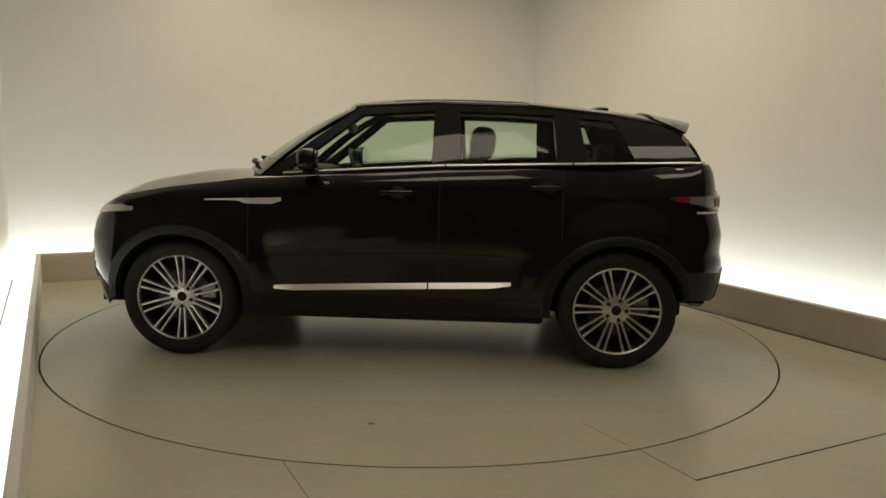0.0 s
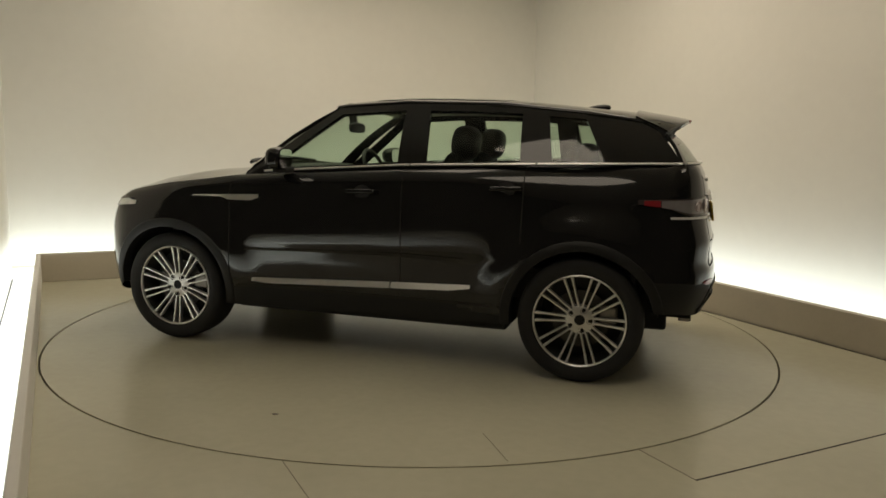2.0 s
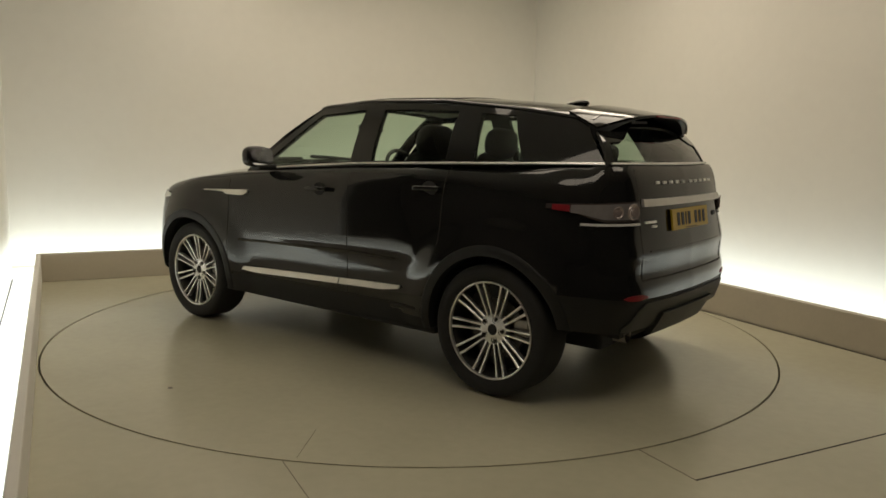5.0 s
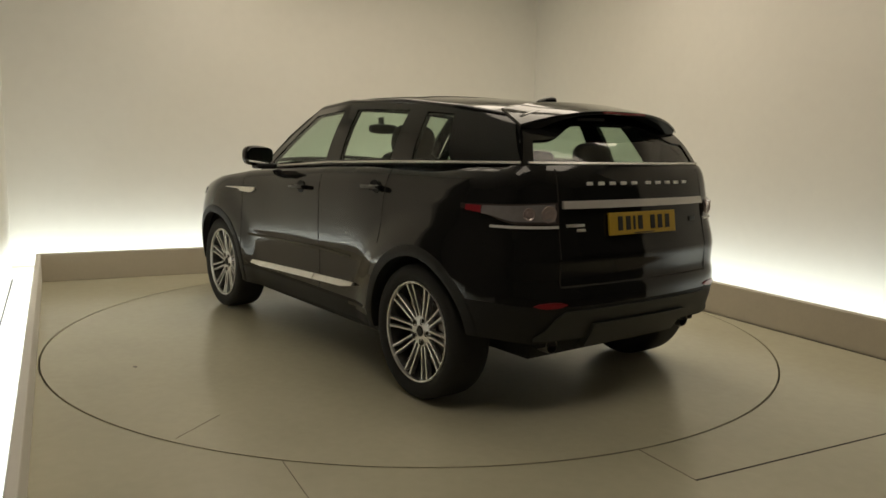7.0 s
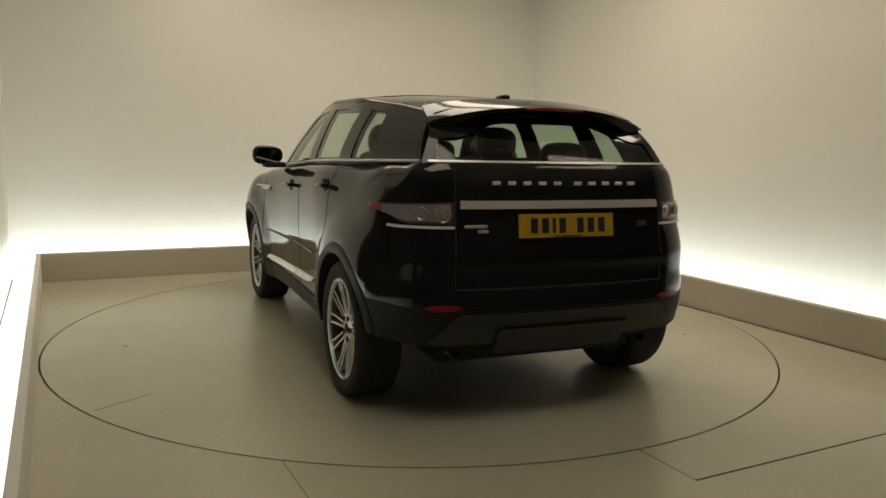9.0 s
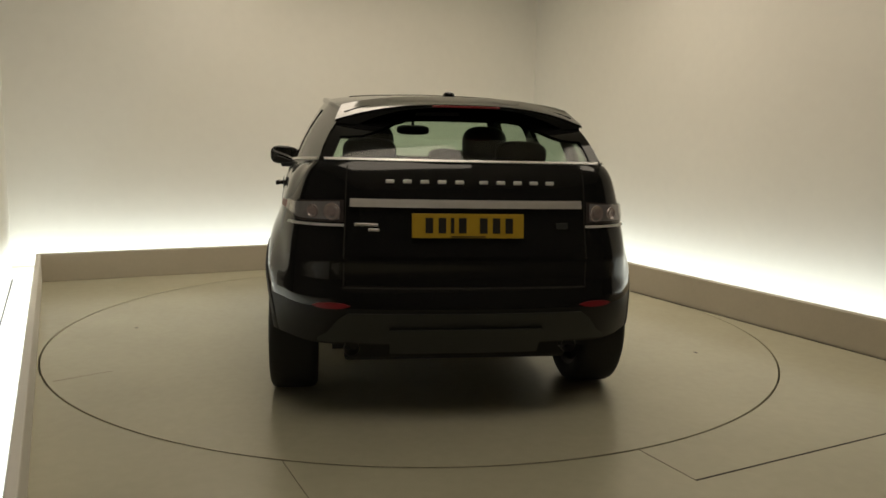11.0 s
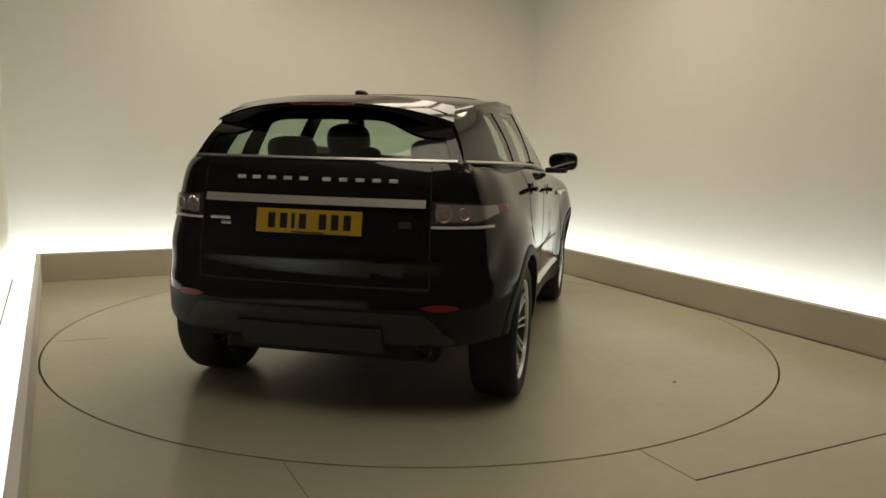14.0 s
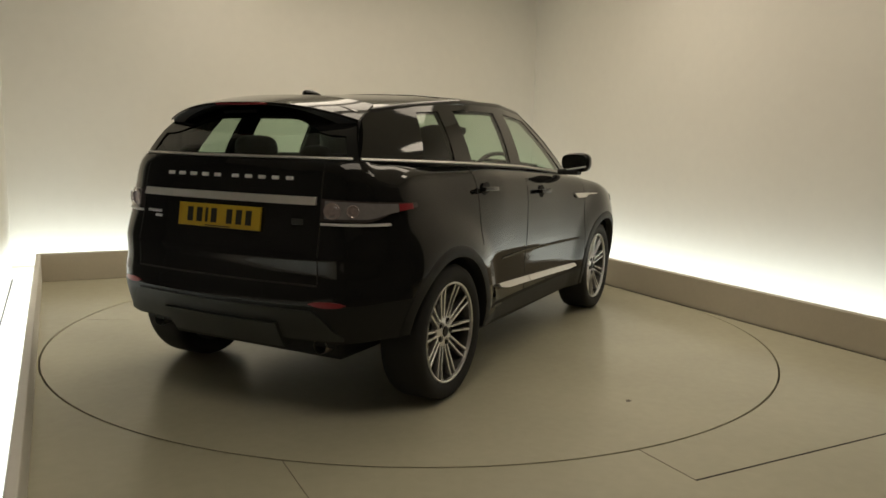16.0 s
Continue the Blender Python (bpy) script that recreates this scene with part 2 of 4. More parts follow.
turntable = tagged(new("turntable"), "round beige painted car turntable flush with the floor", "turntable")
part("deck", lathe([(0, -0.03), (R_DISC, -0.03), (R_DISC, 0.0), (0, 0.0)], 180), DISC, turntable)
for at, sx, sy in (((-0.826, -1.760), 0.022, 0.014), ((0.052, 1.960), 0.02, 0.012)):
    bm = bmesh.new()
    bmesh.ops.create_circle(bm, cap_ends=True, segments=14, radius=1)
    for v in bm.verts:
        v.co = Vector((v.co.x * sx * random.uniform(0.7, 1.2), v.co.y * sy * random.uniform(0.7, 1.2), 0.0015)) + Vector((*at, 0))
    part("dirt_mark", bm, STAIN, turntable, "small dark dirt mark")

part("deck_joint", ribbon_flat((-0.966, 1.845), (-1.14, 2.11), 0.0025), SEAM, turntable, "short faint joint in the deck")

# ---- the car: its lower body as one smooth surface, from which the panels are taken ----
def table(rows):
    xs = np.array([r[0] for r in rows])
    ys = np.array([r[1] for r in rows])
    order = np.argsort(xs)
    return lambda v: float(np.interp(v, xs[order], ys[order]))


def ease(a, b, v):
    t = min(1.0, max(0.0, (v - a) / (b - a)))
    return t * t * (3 - 2 * t)


PLAN = [(2.10, 0), (2.095, 0.2), (2.07, 0.42), (2.015, 0.6), (1.93, 0.765), (1.80, 0.880), (1.62, 0.938), (1.33, 0.962), (1.0, 0.936), (0.5, 0.910), (0, 0.908),
        (-0.5, 0.912), (-1.0, 0.925), (-1.33, 0.928), (-1.6, 0.912), (-1.76, 0.872), (-1.895, 0.815), (-1.98, 0.715), (-2.03, 0.58), (-2.06, 0.33), (-2.07, 0)]


def smooth_line(points, steps=24):
    """A Catmull-Rom curve through the points, evenly spaced."""
    pts = [Vector(p) for p in points]
    pts = [2 * pts[0] - pts[1]] + pts + [2 * pts[-1] - pts[-2]]
    out = []
    for a, b, c, d in zip(pts, pts[1:], pts[2:], pts[3:]):
        for k in range(steps):
            t = k / steps
            out.append(0.5 * ((2 * b) + (c - a) * t + (2 * a - 5 * b + 4 * c - d) * t * t + (3 * b - a - 3 * c + d) * t ** 3))
    out.append(pts[-2])
    return out


LINE = smooth_line(PLAN)
ARC = [0.0]
for p, q in zip(LINE, LINE[1:]):
    ARC.append(ARC[-1] + (q - p).length)
ARC = np.array(ARC) / ARC[-1]
LX, LY = np.array([p[0] for p in LINE]), np.array([p[1] for p in LINE])

TOP = table([(2.13, 0.862), (2.04, 0.880), (1.94, 0.916), (1.7, 0.976), (1.4, 1.030), (1.1, 1.068), (0.9, 1.097), (0.45, 1.134), (-0.24, 1.179), (-1.0, 1.207), (-1.69, 1.230), (-2.07, 1.239)])
BOTTOM = table([(2.13, 0.25), (1.95, 0.25), (1.80, 0.32), (1.7, 0.36), (0.9, 0.265), (0.8, 0.265), (-0.9, 0.295), (-1.65, 0.43), (-1.85, 0.42), (-2.07, 0.385)])
SIDE_IN = table([(0.22, 0.052), (0.27, 0.042), (0.34, 0.024), (0.40, 0.012), (0.47, 0.010), (0.50, 0.013), (0.60, 0.017), (0.655, 0.014), (0.69, 0.005), (0.75, 0.002), (0.85, 0.0), (1.05, 0.004), (1.25, 0.012)])
SIDE_PLAIN = table([(0.22, 0.056), (0.27, 0.046), (0.36, 0.022), (0.46, 0.010), (0.6, 0.003), (0.75, 0.0), (0.85, 0.0), (1.05, 0.004), (1.25, 0.012)])
REAR_IN = table([(0.34, 0.11), (0.42, 0.06), (0.50, 0.02), (0.56, 0.0), (0.60, 0.002), (0.64, 0.005), (0.665, 0.016), (0.69, 0.027), (0.74, 0.026), (0.80, 0.021), (0.83, 0.028), (0.88, 0.040), (0.95, 0.052), (1.05, 0.063), (1.10, 0.070), (1.15, 0.082), (1.19, 0.097), (1.22, 0.112), (1.25, 0.130)])
REAR_CORNER = table([(0.34, 0.2), (1.04, 0.2), (1.05, 0.063), (1.15, 0.074), (1.25, 0.084)])
FRONT_IN = table([(0.22, 0.12), (0.3, 0.06), (0.4, 0.03), (0.5, 0.0), (0.7, 0.0), (0.8, 0.02), (0.86, 0.045), (0.95, 0.08)])
LEAN = table([(0.0, 0.0), (0.7, 0.0), (0.9, 0.024), (1.05, 0.054), (1.15, 0.074), (1.25, 0.094)])
EDGE_IN = table([(0.0, 0.072), (0.012, 0.052), (0.03, 0.034), (0.06, 0.018), (0.1, 0.008), (0.18, 0.0), (2, 0)])
AXLE, WHEEL_R = 1.33, 0.355
ARCH_R = 0.405


def surf(s, z, side=1, lift=0.0):
    """A point of the body's skin: s from the middle of the nose (0) to the middle of the tail (1)."""
    x, y = float(np.interp(s, ARC, LX)), float(np.interp(s, ARC, LY))
    d = 0.004
    tx = float(np.interp(min(1, s + d), ARC, LX) - np.interp(max(0, s - d), ARC, LX))
    ty = float(np.interp(min(1, s + d), ARC, LY) - np.interp(max(0, s - d), ARC, LY))
    n = Vector((ty, -tx, 0))
    n = Vector((-n.x, -n.y, 0)).normalized() if (-tx) < 0 and y > 0.3 else n.normalized()
    if s < 0.005:
        n = Vector((1, 0, 0))
    if s > 0.995:
        n = Vector((-1, 0, 0))
    wf, wr = ease(1.72, 2.06, x), ease(-1.72, -2.0, x)
    wd = (0.25 + 0.35 * ease(0.8, -0.3, x)) * ease(1.0, 0.7, x) * ease(-1.02, -0.6, x)
    corner = ease(0.42, 0.70, y)
    rear_in = REAR_IN(z) * (1 - corner) + min(REAR_IN(z), REAR_CORNER(z)) * corner
    inset = (SIDE_IN(z) * wd + SIDE_PLAIN(z) * (1 - wd)) * (1 - wf) * (1 - wr) + FRONT_IN(z) * wf + rear_in * wr * (1 - 0.45 * ease(0.50, 0.72, y) * (1 - ease(0.80, 1.0, z)))
    inset += LEAN(z) * ease(-0.6, -1.4, x) * (1 - wr)
    inset += EDGE_IN(max(0, TOP(x) - z)) * (1 - 0.25 * wf - wr * (1 - 0.5 * corner))
    for ax in (AXLE, -AXLE):
        r = math.hypot(x - ax, z - WHEEL_R)
        inset -= (0.030 if ax < 0 else 0.024) * ease(0.66, 0.45, r) * (1 - wf) * (1 - wr)
    p = Vector((x, y, z)) - n * (inset - lift)
    p.y = max(p.y, 0.0)
    return Vector((p.x, p.y * side, p.z))


def s_at(x):
    return float(np.interp(-x, -LX, ARC))


REAR0 = int(np.argmin(np.abs(ARC - s_at(-1.6))))
FRONT1 = int(np.argmin(np.abs(ARC - s_at(1.6))))


def s_rear(y):
    return float(np.interp(-abs(y), -LY[REAR0:], ARC[REAR0:]))


def s_front(y):
    return float(np.interp(abs(y), LY[:FRONT1], ARC[:FRONT1]))


def slab(s0, s1, z0, z1, side=1, lift=0.006, deep=0.012, ns=10, nz=4, tilt=0.0):
    """A plate that follows the skin; z0 and z1 are heights or functions of s from 0 to 1."""
    f0 = z0 if callable(z0) else (lambda t: z0)
    f1 = z1 if callable(z1) else (lambda t: z1)
    bm = bmesh.new()
    faces = []
    for off in (lift, lift - deep):
        faces.append([[bm.verts.new(surf(s0 + (s1 - s0) * i / ns, f0(i / ns) + (f1(i / ns) - f0(i / ns)) * j / nz, side, off + tilt * (0.5 - j / nz))) for j in range(nz + 1)] for i in range(ns + 1)])
    a, b = faces
    for i in range(ns):
        for j in range(nz):
            bm.faces.new((a[i][j], a[i + 1][j], a[i + 1][j + 1], a[i][j + 1]))
            bm.faces.new((b[i][j], b[i][j + 1], b[i + 1][j + 1], b[i + 1][j]))
    for i in range(ns):
        bm.faces.new((a[i][0], b[i][0], b[i + 1][0], a[i + 1][0]))
        bm.faces.new((a[i][nz], a[i + 1][nz], b[i + 1][nz], b[i][nz]))
    for j in range(nz):
        bm.faces.new((a[0][j], a[0][j + 1], b[0][j + 1], b[0][j]))
        bm.faces.new((a[ns][j], b[ns][j], b[ns][j + 1], a[ns][j + 1]))
    return bm


def across(z0, z1, half, lift=0.006, deep=0.012, ns=24, nz=3, rear=True, tilt=0.0):
    """A plate that follows the tail (or the nose) from one side to the other; z0, z1 may be functions of y / half."""
    f0 = z0 if callable(z0) else (lambda t: z0)
    f1 = z1 if callable(z1) else (lambda t: z1)
    bm = bmesh.new()
    lay = []
    for off in (lift, lift - deep):
        grid = []
        for i in range(ns + 1):
            y = half * (2 * i / ns - 1)
            s = s_rear(y) if rear else s_front(y)
            grid.append([bm.verts.new(surf(s, f0(y / half) + (f1(y / half) - f0(y / half)) * j / nz, 1 if y >= 0 else -1, off + tilt * (0.5 - j / nz))) for j in range(nz + 1)])
        lay.append(grid)
    a, b = lay
    for i in range(ns):
        for j in range(nz):
            bm.faces.new((a[i][j], a[i + 1][j], a[i + 1][j + 1], a[i][j + 1]))
            bm.faces.new((b[i][j], b[i][j + 1], b[i + 1][j + 1], b[i + 1][j]))
        bm.faces.new((a[i][0], b[i][0], b[i + 1][0], a[i + 1][0]))
        bm.faces.new((a[i][nz], a[i + 1][nz], b[i + 1][nz], b[i][nz]))
    for j in range(nz):
        bm.faces.new((a[0][j], a[0][j + 1], b[0][j + 1], b[0][j]))
        bm.faces.new((a[ns][j], b[ns][j], b[ns][j + 1], a[ns][j + 1]))
    return bm


car = tagged(new("car"), "black five-door compact sport utility car with silver multi-spoke wheels", "car")

# the glasshouse's foot and rail
BELT_Y = table([(0.95, 0.785), (0.84, 0.80), (0.45, 0.828), (0, 0.832), (-0.9, 0.842), (-1.3, 0.815), (-1.5, 0.78), (-1.84, 0.685)])
BELT_Z = table([(0.95, 1.092), (0.84, 1.104), (0.45, 1.134), (-0.24, 1.181), (-1.0, 1.210), (-1.69, 1.232), (-1.84, 1.236)])
RAIL_Y = table([(0.34, 0.585), (0.26, 0.60), (-0.2, 0.655), (-0.8, 0.665), (-1.3, 0.632), (-1.66, 0.565)])
RAIL_Z = table([(0.34, 1.531), (0.26, 1.548), (-0.2, 1.576), (-0.8, 1.568), (-1.3, 1.522), (-1.66, 1.470)])
ROOF_Z = table([(0.35, 1.588), (0.2, 1.606), (0.1, 1.615), (-0.1, 1.622), (-0.4, 1.625), (-0.7, 1.619), (-1.05, 1.596), (-1.45, 1.561), (-1.72, 1.534)])

# panels
NS, NZ = 190, 46
stations = sorted({round(k / NS, 5) for k in range(NS + 1)} | {round(s_at(x), 5) for x in (0.90, -0.25, -0.98)} | {round(s_rear(0.575), 5)})
CABIN0, CABIN1 = 0.93, -1.66
panel_faces = {}


def panel_of(x, y, z, s):
    if s > s_rear(0.575) and z > 0.668:
        return "tailgate"
    if x < -1.72 and z < 0.668:
        return "rear_bumper" if (z - BOTTOM(x)) / (TOP(x) - BOTTOM(x)) > 10 / 46 else "lower_bumper"
    if x > 1.68 and z < 0.84:
        return "front_bumper"
    if -0.25 < x < 0.90 and z > 0.40:
        return "front_door"
    if -0.98 < x < -0.25 and z > 0.40 and math.hypot(x + AXLE, z - WHEEL_R) > 0.47:
        return "rear_door"
    if x > 0.90:
        return "front_wing"
    return "rear_wing" if x < -0.6 and z > 0.36 else "sill"


for side in (1, -1):
    grid = []
    for s in stations:
        x = float(np.interp(s, ARC, LX))
        zb, zt = BOTTOM(x), TOP(x)
        col = [surf(s, zb + (zt - zb) * j / NZ, side) for j in range(NZ + 1)]
        grid.append(col)
    for i in range(len(stations) - 1):
        for j in range(NZ):
            quad = [grid[i][j], grid[i + 1][j], grid[i + 1][j + 1], grid[i][j + 1]]
            mid = sum(quad, Vector()) / 4
            if abs(mid.y) > 0.5 and min(math.hypot(mid.x - ax, mid.z - WHEEL_R) for ax in (AXLE, -AXLE)) < ARCH_R + 0.012:
                continue
            panel_faces.setdefault((panel_of(mid.x, mid.y, mid.z, stations[i] + 1e-6), side), []).append(quad)
    # the upper deck: bonnet, shoulders and the ledge under the rear window
    for i in range(len(stations) - 1):
        rows = []
        for k in (i, i + 1):
            e = grid[k][-1]
            ye = abs(e.y)
            crown = 0.055 * ease(0.6, 1.5, e.x) * ease(2.12, 1.9, e.x) + 0.016 * ease(0.6, 1.2, e.x)
            yb = min(ye, BELT_Y(e.x) - 0.03)
            ys = [ye + (yb - ye) * m / 3 for m in range(3)] + [yb * (1 - m / 8) for m in range(9)]
            line = []
            for y in ys:
                w = (y / ye) if ye > 1e-6 else 0
                line.append(Vector((e.x, y * side, e.z + crown * (1 - w ** 2.2) + 0.01 * ease(0.62, 0.5, y) * ease(1.1, 1.5, e.x) * (1 - ease(1.85, 2.1, e.x)))))
            rows.append(line)
        for m in range(11):
            quad = [rows[0][m], rows[1][m], rows[1][m + 1], rows[0][m + 1]]
            mid = sum(quad, Vector()) / 4
            if m >= 3 and CABIN1 < mid.x < CABIN0:
                continue
            if (quad[0] - quad[3]).length < 1e-5 and (quad[1] - quad[2]).length < 1e-5:
                continue
            name = "bonnet" if mid.x > CABIN0 else ("tailgate" if mid.x < -1.8 and m >= 3 else panel_of(mid.x, mid.y, 1.0, stations[i] + 1e-6))
            panel_faces.setdefault((name, side), []).append(quad)

merged = {}
for (name, side), quads in panel_faces.items():
    key = name if name in ("bonnet", "tailgate", "rear_bumper", "lower_bumper", "front_bumper") else (name, side)
    merged.setdefault(key, []).extend(quads)
for key, quads in merged.items():
    bm = bmesh.new()
    index = {}
    for quad in quads:
        vs = []
        for p in quad:
            kk = (round(p.x, 5), round(p.y, 5), round(p.z, 5))
            if kk not in index:
                index[kk] = bm.verts.new(p)
            if index[kk] not in vs:
                vs.append(index[kk])
        if len(vs) > 2 and not bm.faces.get(vs):
            bm.faces.new(vs)
    name = key if isinstance(key, str) else key[0]
    part(name, bm, PLASTIC if name in ("sill", "lower_bumper") else PAINT, car, "matt black plastic lower body" if name in ("sill", "lower_bumper") else "", smooth=True)

# underside, wheel housings and cabin tub
bm = bmesh.new()
box(-0.90, 0.90, -0.84, 0.84, 0.24, 0.42, 0.02, bm=bm)
box(-1.93, -1.78, -0.62, 0.62, 0.36, 0.60, bm=bm)
box(1.78, 1.96, -0.62, 0.62, 0.26, 0.70, bm=bm)
box(-1.80, -0.86, -0.56, 0.56, 0.26, 0.70, 0.02, bm=bm)
box(0.86, 1.80, -0.56, 0.56, 0.24, 0.80, 0.02, bm=bm)
part("underbody", bm, UNDER, car)
for ax in (AXLE, -AXLE):
    for side in (1, -1):
        bm = bmesh.new()
        prev = None
        for k in range(25):
            a = math.pi * (0.035 + 0.93 * k / 24)
            p = [bm.verts.new((ax + (ARCH_R + 0.022) * math.cos(a), side * yy, WHEEL_R + (ARCH_R + 0.022) * math.sin(a))) for yy in (0.55, 0.885)]
            if prev:
                bm.faces.new((prev[0], prev[1], p[1], p[0]))
            prev = p
        part("wheel_housing", bm, UNDER, car)
bm = box(-1.62, 0.90, -0.80, 0.80, 0.44, 0.62)
part("cabin_floor", bm, LEATHER, car, "black carpeted cabin floor")


# arch trims that stand proud of the skin
def arch_trim(ax, side):
    bm = bmesh.new()
    prev = None
    n = 44
    for k in range(n + 1):
        a = math.radians(-14 + 208 * k / n)
        row = []
        for r, lift in ((ARCH_R - 0.006, -0.05), (ARCH_R - 0.006, 0.004), (ARCH_R + 0.012, 0.008), (ARCH_R + 0.045, 0.006), (ARCH_R + 0.056, -0.004)):
            x, z = ax + r * math.cos(a), WHEEL_R + r * math.sin(a)
            z = max(z, BOTTOM(x) + 0.002)
            row.append(bm.verts.new(surf(s_at(x), min(z, TOP(x) - 0.02), side, lift)))
        if prev:
            for j in range(4):
                bm.faces.new((prev[j], row[j], row[j + 1], prev[j + 1]))
        prev = row
    return bm


for ax in (AXLE, -AXLE):
    for side in (1, -1):
        part("wheel_arch_trim", arch_trim(ax, side), PLASTIC, car, "matt black plastic arch trim", smooth=True)

# ---- glasshouse ----
COLS = [(0.86, 0.26), (0.73, 0.17), (0.47, 0.06), (0.16, -0.07), (-0.195, -0.20), (-0.375, -0.355), (-0.645, -0.625), (-0.945, -0.92),
        (-1.13, -1.07), (-1.27, -1.17), (-1.43, -1.27), (-1.62, -1.47), (-1.84, -1.66)]
ROWS = [0.0, 0.075, 0.3, 0.6, 0.868, 1.0]
OPEN = {(c, r) for c in (1, 2, 3, 5, 6, 8, 9) for r in (1, 2, 3)}


def house(c, h, side, lift=0.0):
    """A point of the glasshouse's side, c counting along COLS."""
    i = min(int(c), len(COLS) - 2)
    f = c - i
    xb = COLS[i][0] + (COLS[i + 1][0] - COLS[i][0]) * f
    xr = COLS[i][1] + (COLS[i + 1][1] - COLS[i][1]) * f
    p = Vector((xb, BELT_Y(xb), BELT_Z(xb))).lerp(Vector((xr, RAIL_Y(xr), RAIL_Z(xr))), h)
    p.y += 0.035 * math.sin(math.pi * h) * 0.55 + lift * 0.85
    p.z += lift * 0.5
    return Vector((p.x, p.y * side, p.z))


def pane(fn, us, vs):
    bm = bmesh.new()
    g = [[bm.verts.new(fn(u, v)) for v in vs] for u in us]
    for i in range(len(us) - 1):
        for j in range(len(vs) - 1):
            bm.faces.new((g[i][j], g[i + 1][j], g[i + 1][j + 1], g[i][j + 1]))
    return bm


def sheet(fn, us, vs, deep, skip=()):
    """A thick sheet over the grid us x vs, with openings where skip says so; fn(u, v, lift)."""
    bm = bmesh.new()
    lay = [[[bm.verts.new(fn(u, v, off)) for v in vs] for u in us] for off in (0.0, -deep)]
    a, b = lay
    solid = lambda i, j: 0 <= i < len(us) - 1 and 0 <= j < len(vs) - 1 and (i, j) not in skip
    for i in range(len(us) - 1):
        for j in range(len(vs) - 1):
            if not solid(i, j):
                continue
            bm.faces.new((a[i][j], a[i + 1][j], a[i + 1][j + 1], a[i][j + 1]))
            bm.faces.new((b[i][j], b[i][j + 1], b[i + 1][j + 1], b[i + 1][j]))
            for (p, q), (k, l) in ((((i, j), (i + 1, j)), (i, j - 1)), (((i + 1, j), (i + 1, j + 1)), (i + 1, j)), (((i + 1, j + 1), (i, j + 1)), (i, j + 1)), (((i, j + 1), (i, j)), (i - 1, j))):
                if not solid(k, l):
                    bm.faces.new((a[p[0]][p[1]], b[p[0]][p[1]], b[q[0]][q[1]], a[q[0]][q[1]]))
    bmesh.ops.delete(bm, geom=[v for v in bm.verts if not v.link_faces], context="VERTS")
    return bm


for side in (1, -1):
    fn = lambda u, v, off, side=side: house(u, v, side, off)
    part("window_surround", sheet(fn, list(range(len(COLS))), ROWS, 0.03, OPEN), PILLAR, car, "gloss black pillars and window surround", smooth=True)
    for c0, c1, name, mat in ((1, 4, "front_door_window", WINDOW), (5, 7, "rear_door_window", WINDOW), (8, 10, "quarter_window", PRIVACY)):
        bm = bmesh.new()
        us, vs = [c0 + (c1 - c0) * k / 6 for k in range(7)], [0.06 + 0.82 * k / 5 for k in range(6)]
        g = [[bm.verts.new(house(u, v, side, -0.005)) for v in vs] for u in us]
        for i in range(6):
            for j in range(5):
                bm.faces.new((g[i][j], g[i + 1][j], g[i + 1][j + 1], g[i][j + 1]))
        part(name, bm, mat, car, "lightly tinted side window glass", smooth=True)

# rounded rails between the roof and the windows
def tube(points, radius, n=10):
    bm = bmesh.new()
    prev = None
    for k, p in enumerate(points):
        along = (points[min(k + 1, len(points) - 1)] - points[max(k - 1, 0)]).normalized()
        across_dir = along.cross(Vector((0, 0, 1))).normalized()
        up_dir = across_dir.cross(along)
        row = [bm.verts.new(p + radius * (across_dir * math.cos(2 * math.pi * j / n) + up_dir * math.sin(2 * math.pi * j / n))) for j in range(n)]
        if prev:
            for j in range(n):
                bm.faces.new((prev[j], prev[(j + 1) % n], row[(j + 1) % n], row[j]))
        else:
            bm.faces.new(row)
        prev = row
    bm.faces.new(prev[::-1])
    return bm


for side in (1, -1):
    line = [(0.30 - 1.94 * k / 30) for k in range(31)]
    part("cant_rail", tube([Vector((x, side * (RAIL_Y(x) - 0.010), RAIL_Z(x) - 0.006)) for x in line], 0.019), PAINT, car, smooth=True)

# roof
def roof_point(u, v, off):
    x = 0.345 + (-1.70 - 0.345) * u
    yr = RAIL_Y(x)
    x += -0.10 * abs(v) ** 2 * max(0, 1 - u * 6)
    zc, zr = ROOF_Z(x), RAIL_Z(x)
    return Vector((x, v * yr, zc - (zc - zr) * (0.62 * abs(v) ** 2 + 0.38 * abs(v) ** 5) + off))


part("roof", sheet(roof_point, [k / 22 for k in range(23)], [k / 10 - 1 for k in range(21)], 0.03), PAINT, car, smooth=True)
part("roof_glass", sheet(lambda u, v, off: roof_point(u, v, off + 0.003), [0.13 + 0.42 * k / 8 for k in range(9)], [0.78 * (k / 6 - 1) for k in range(13)], 0.006), GLOSS, car, "dark glass roof panel", smooth=True)
part("headlining", sheet(lambda u, v, off: roof_point(u, v * 0.93, off - 0.034), [0.04 + 0.9 * k / 8 for k in range(9)], [k / 4 - 1 for k in range(9)], 0.006), CREAM, car, "pale cloth headlining", smooth=True)


def screen(u, v, off):
    """The windscreen: u from side to side, v from foot to head."""
    foot = Vector((1.09 - 0.23 * abs(u) ** 2, 0.79 * u, 1.155 - 0.043 * abs(u) ** 2))
    head = Vector((0.355 - 0.095 * abs(u) ** 2, 0.60 * u, 1.592 - 0.040 * abs(u) ** 2.6))
    p = foot.lerp(head, v)
    bow = 0.03 * math.sin(math.pi * v)
    return p + Vector((0.45, 0, 0.89)) * (bow + off)


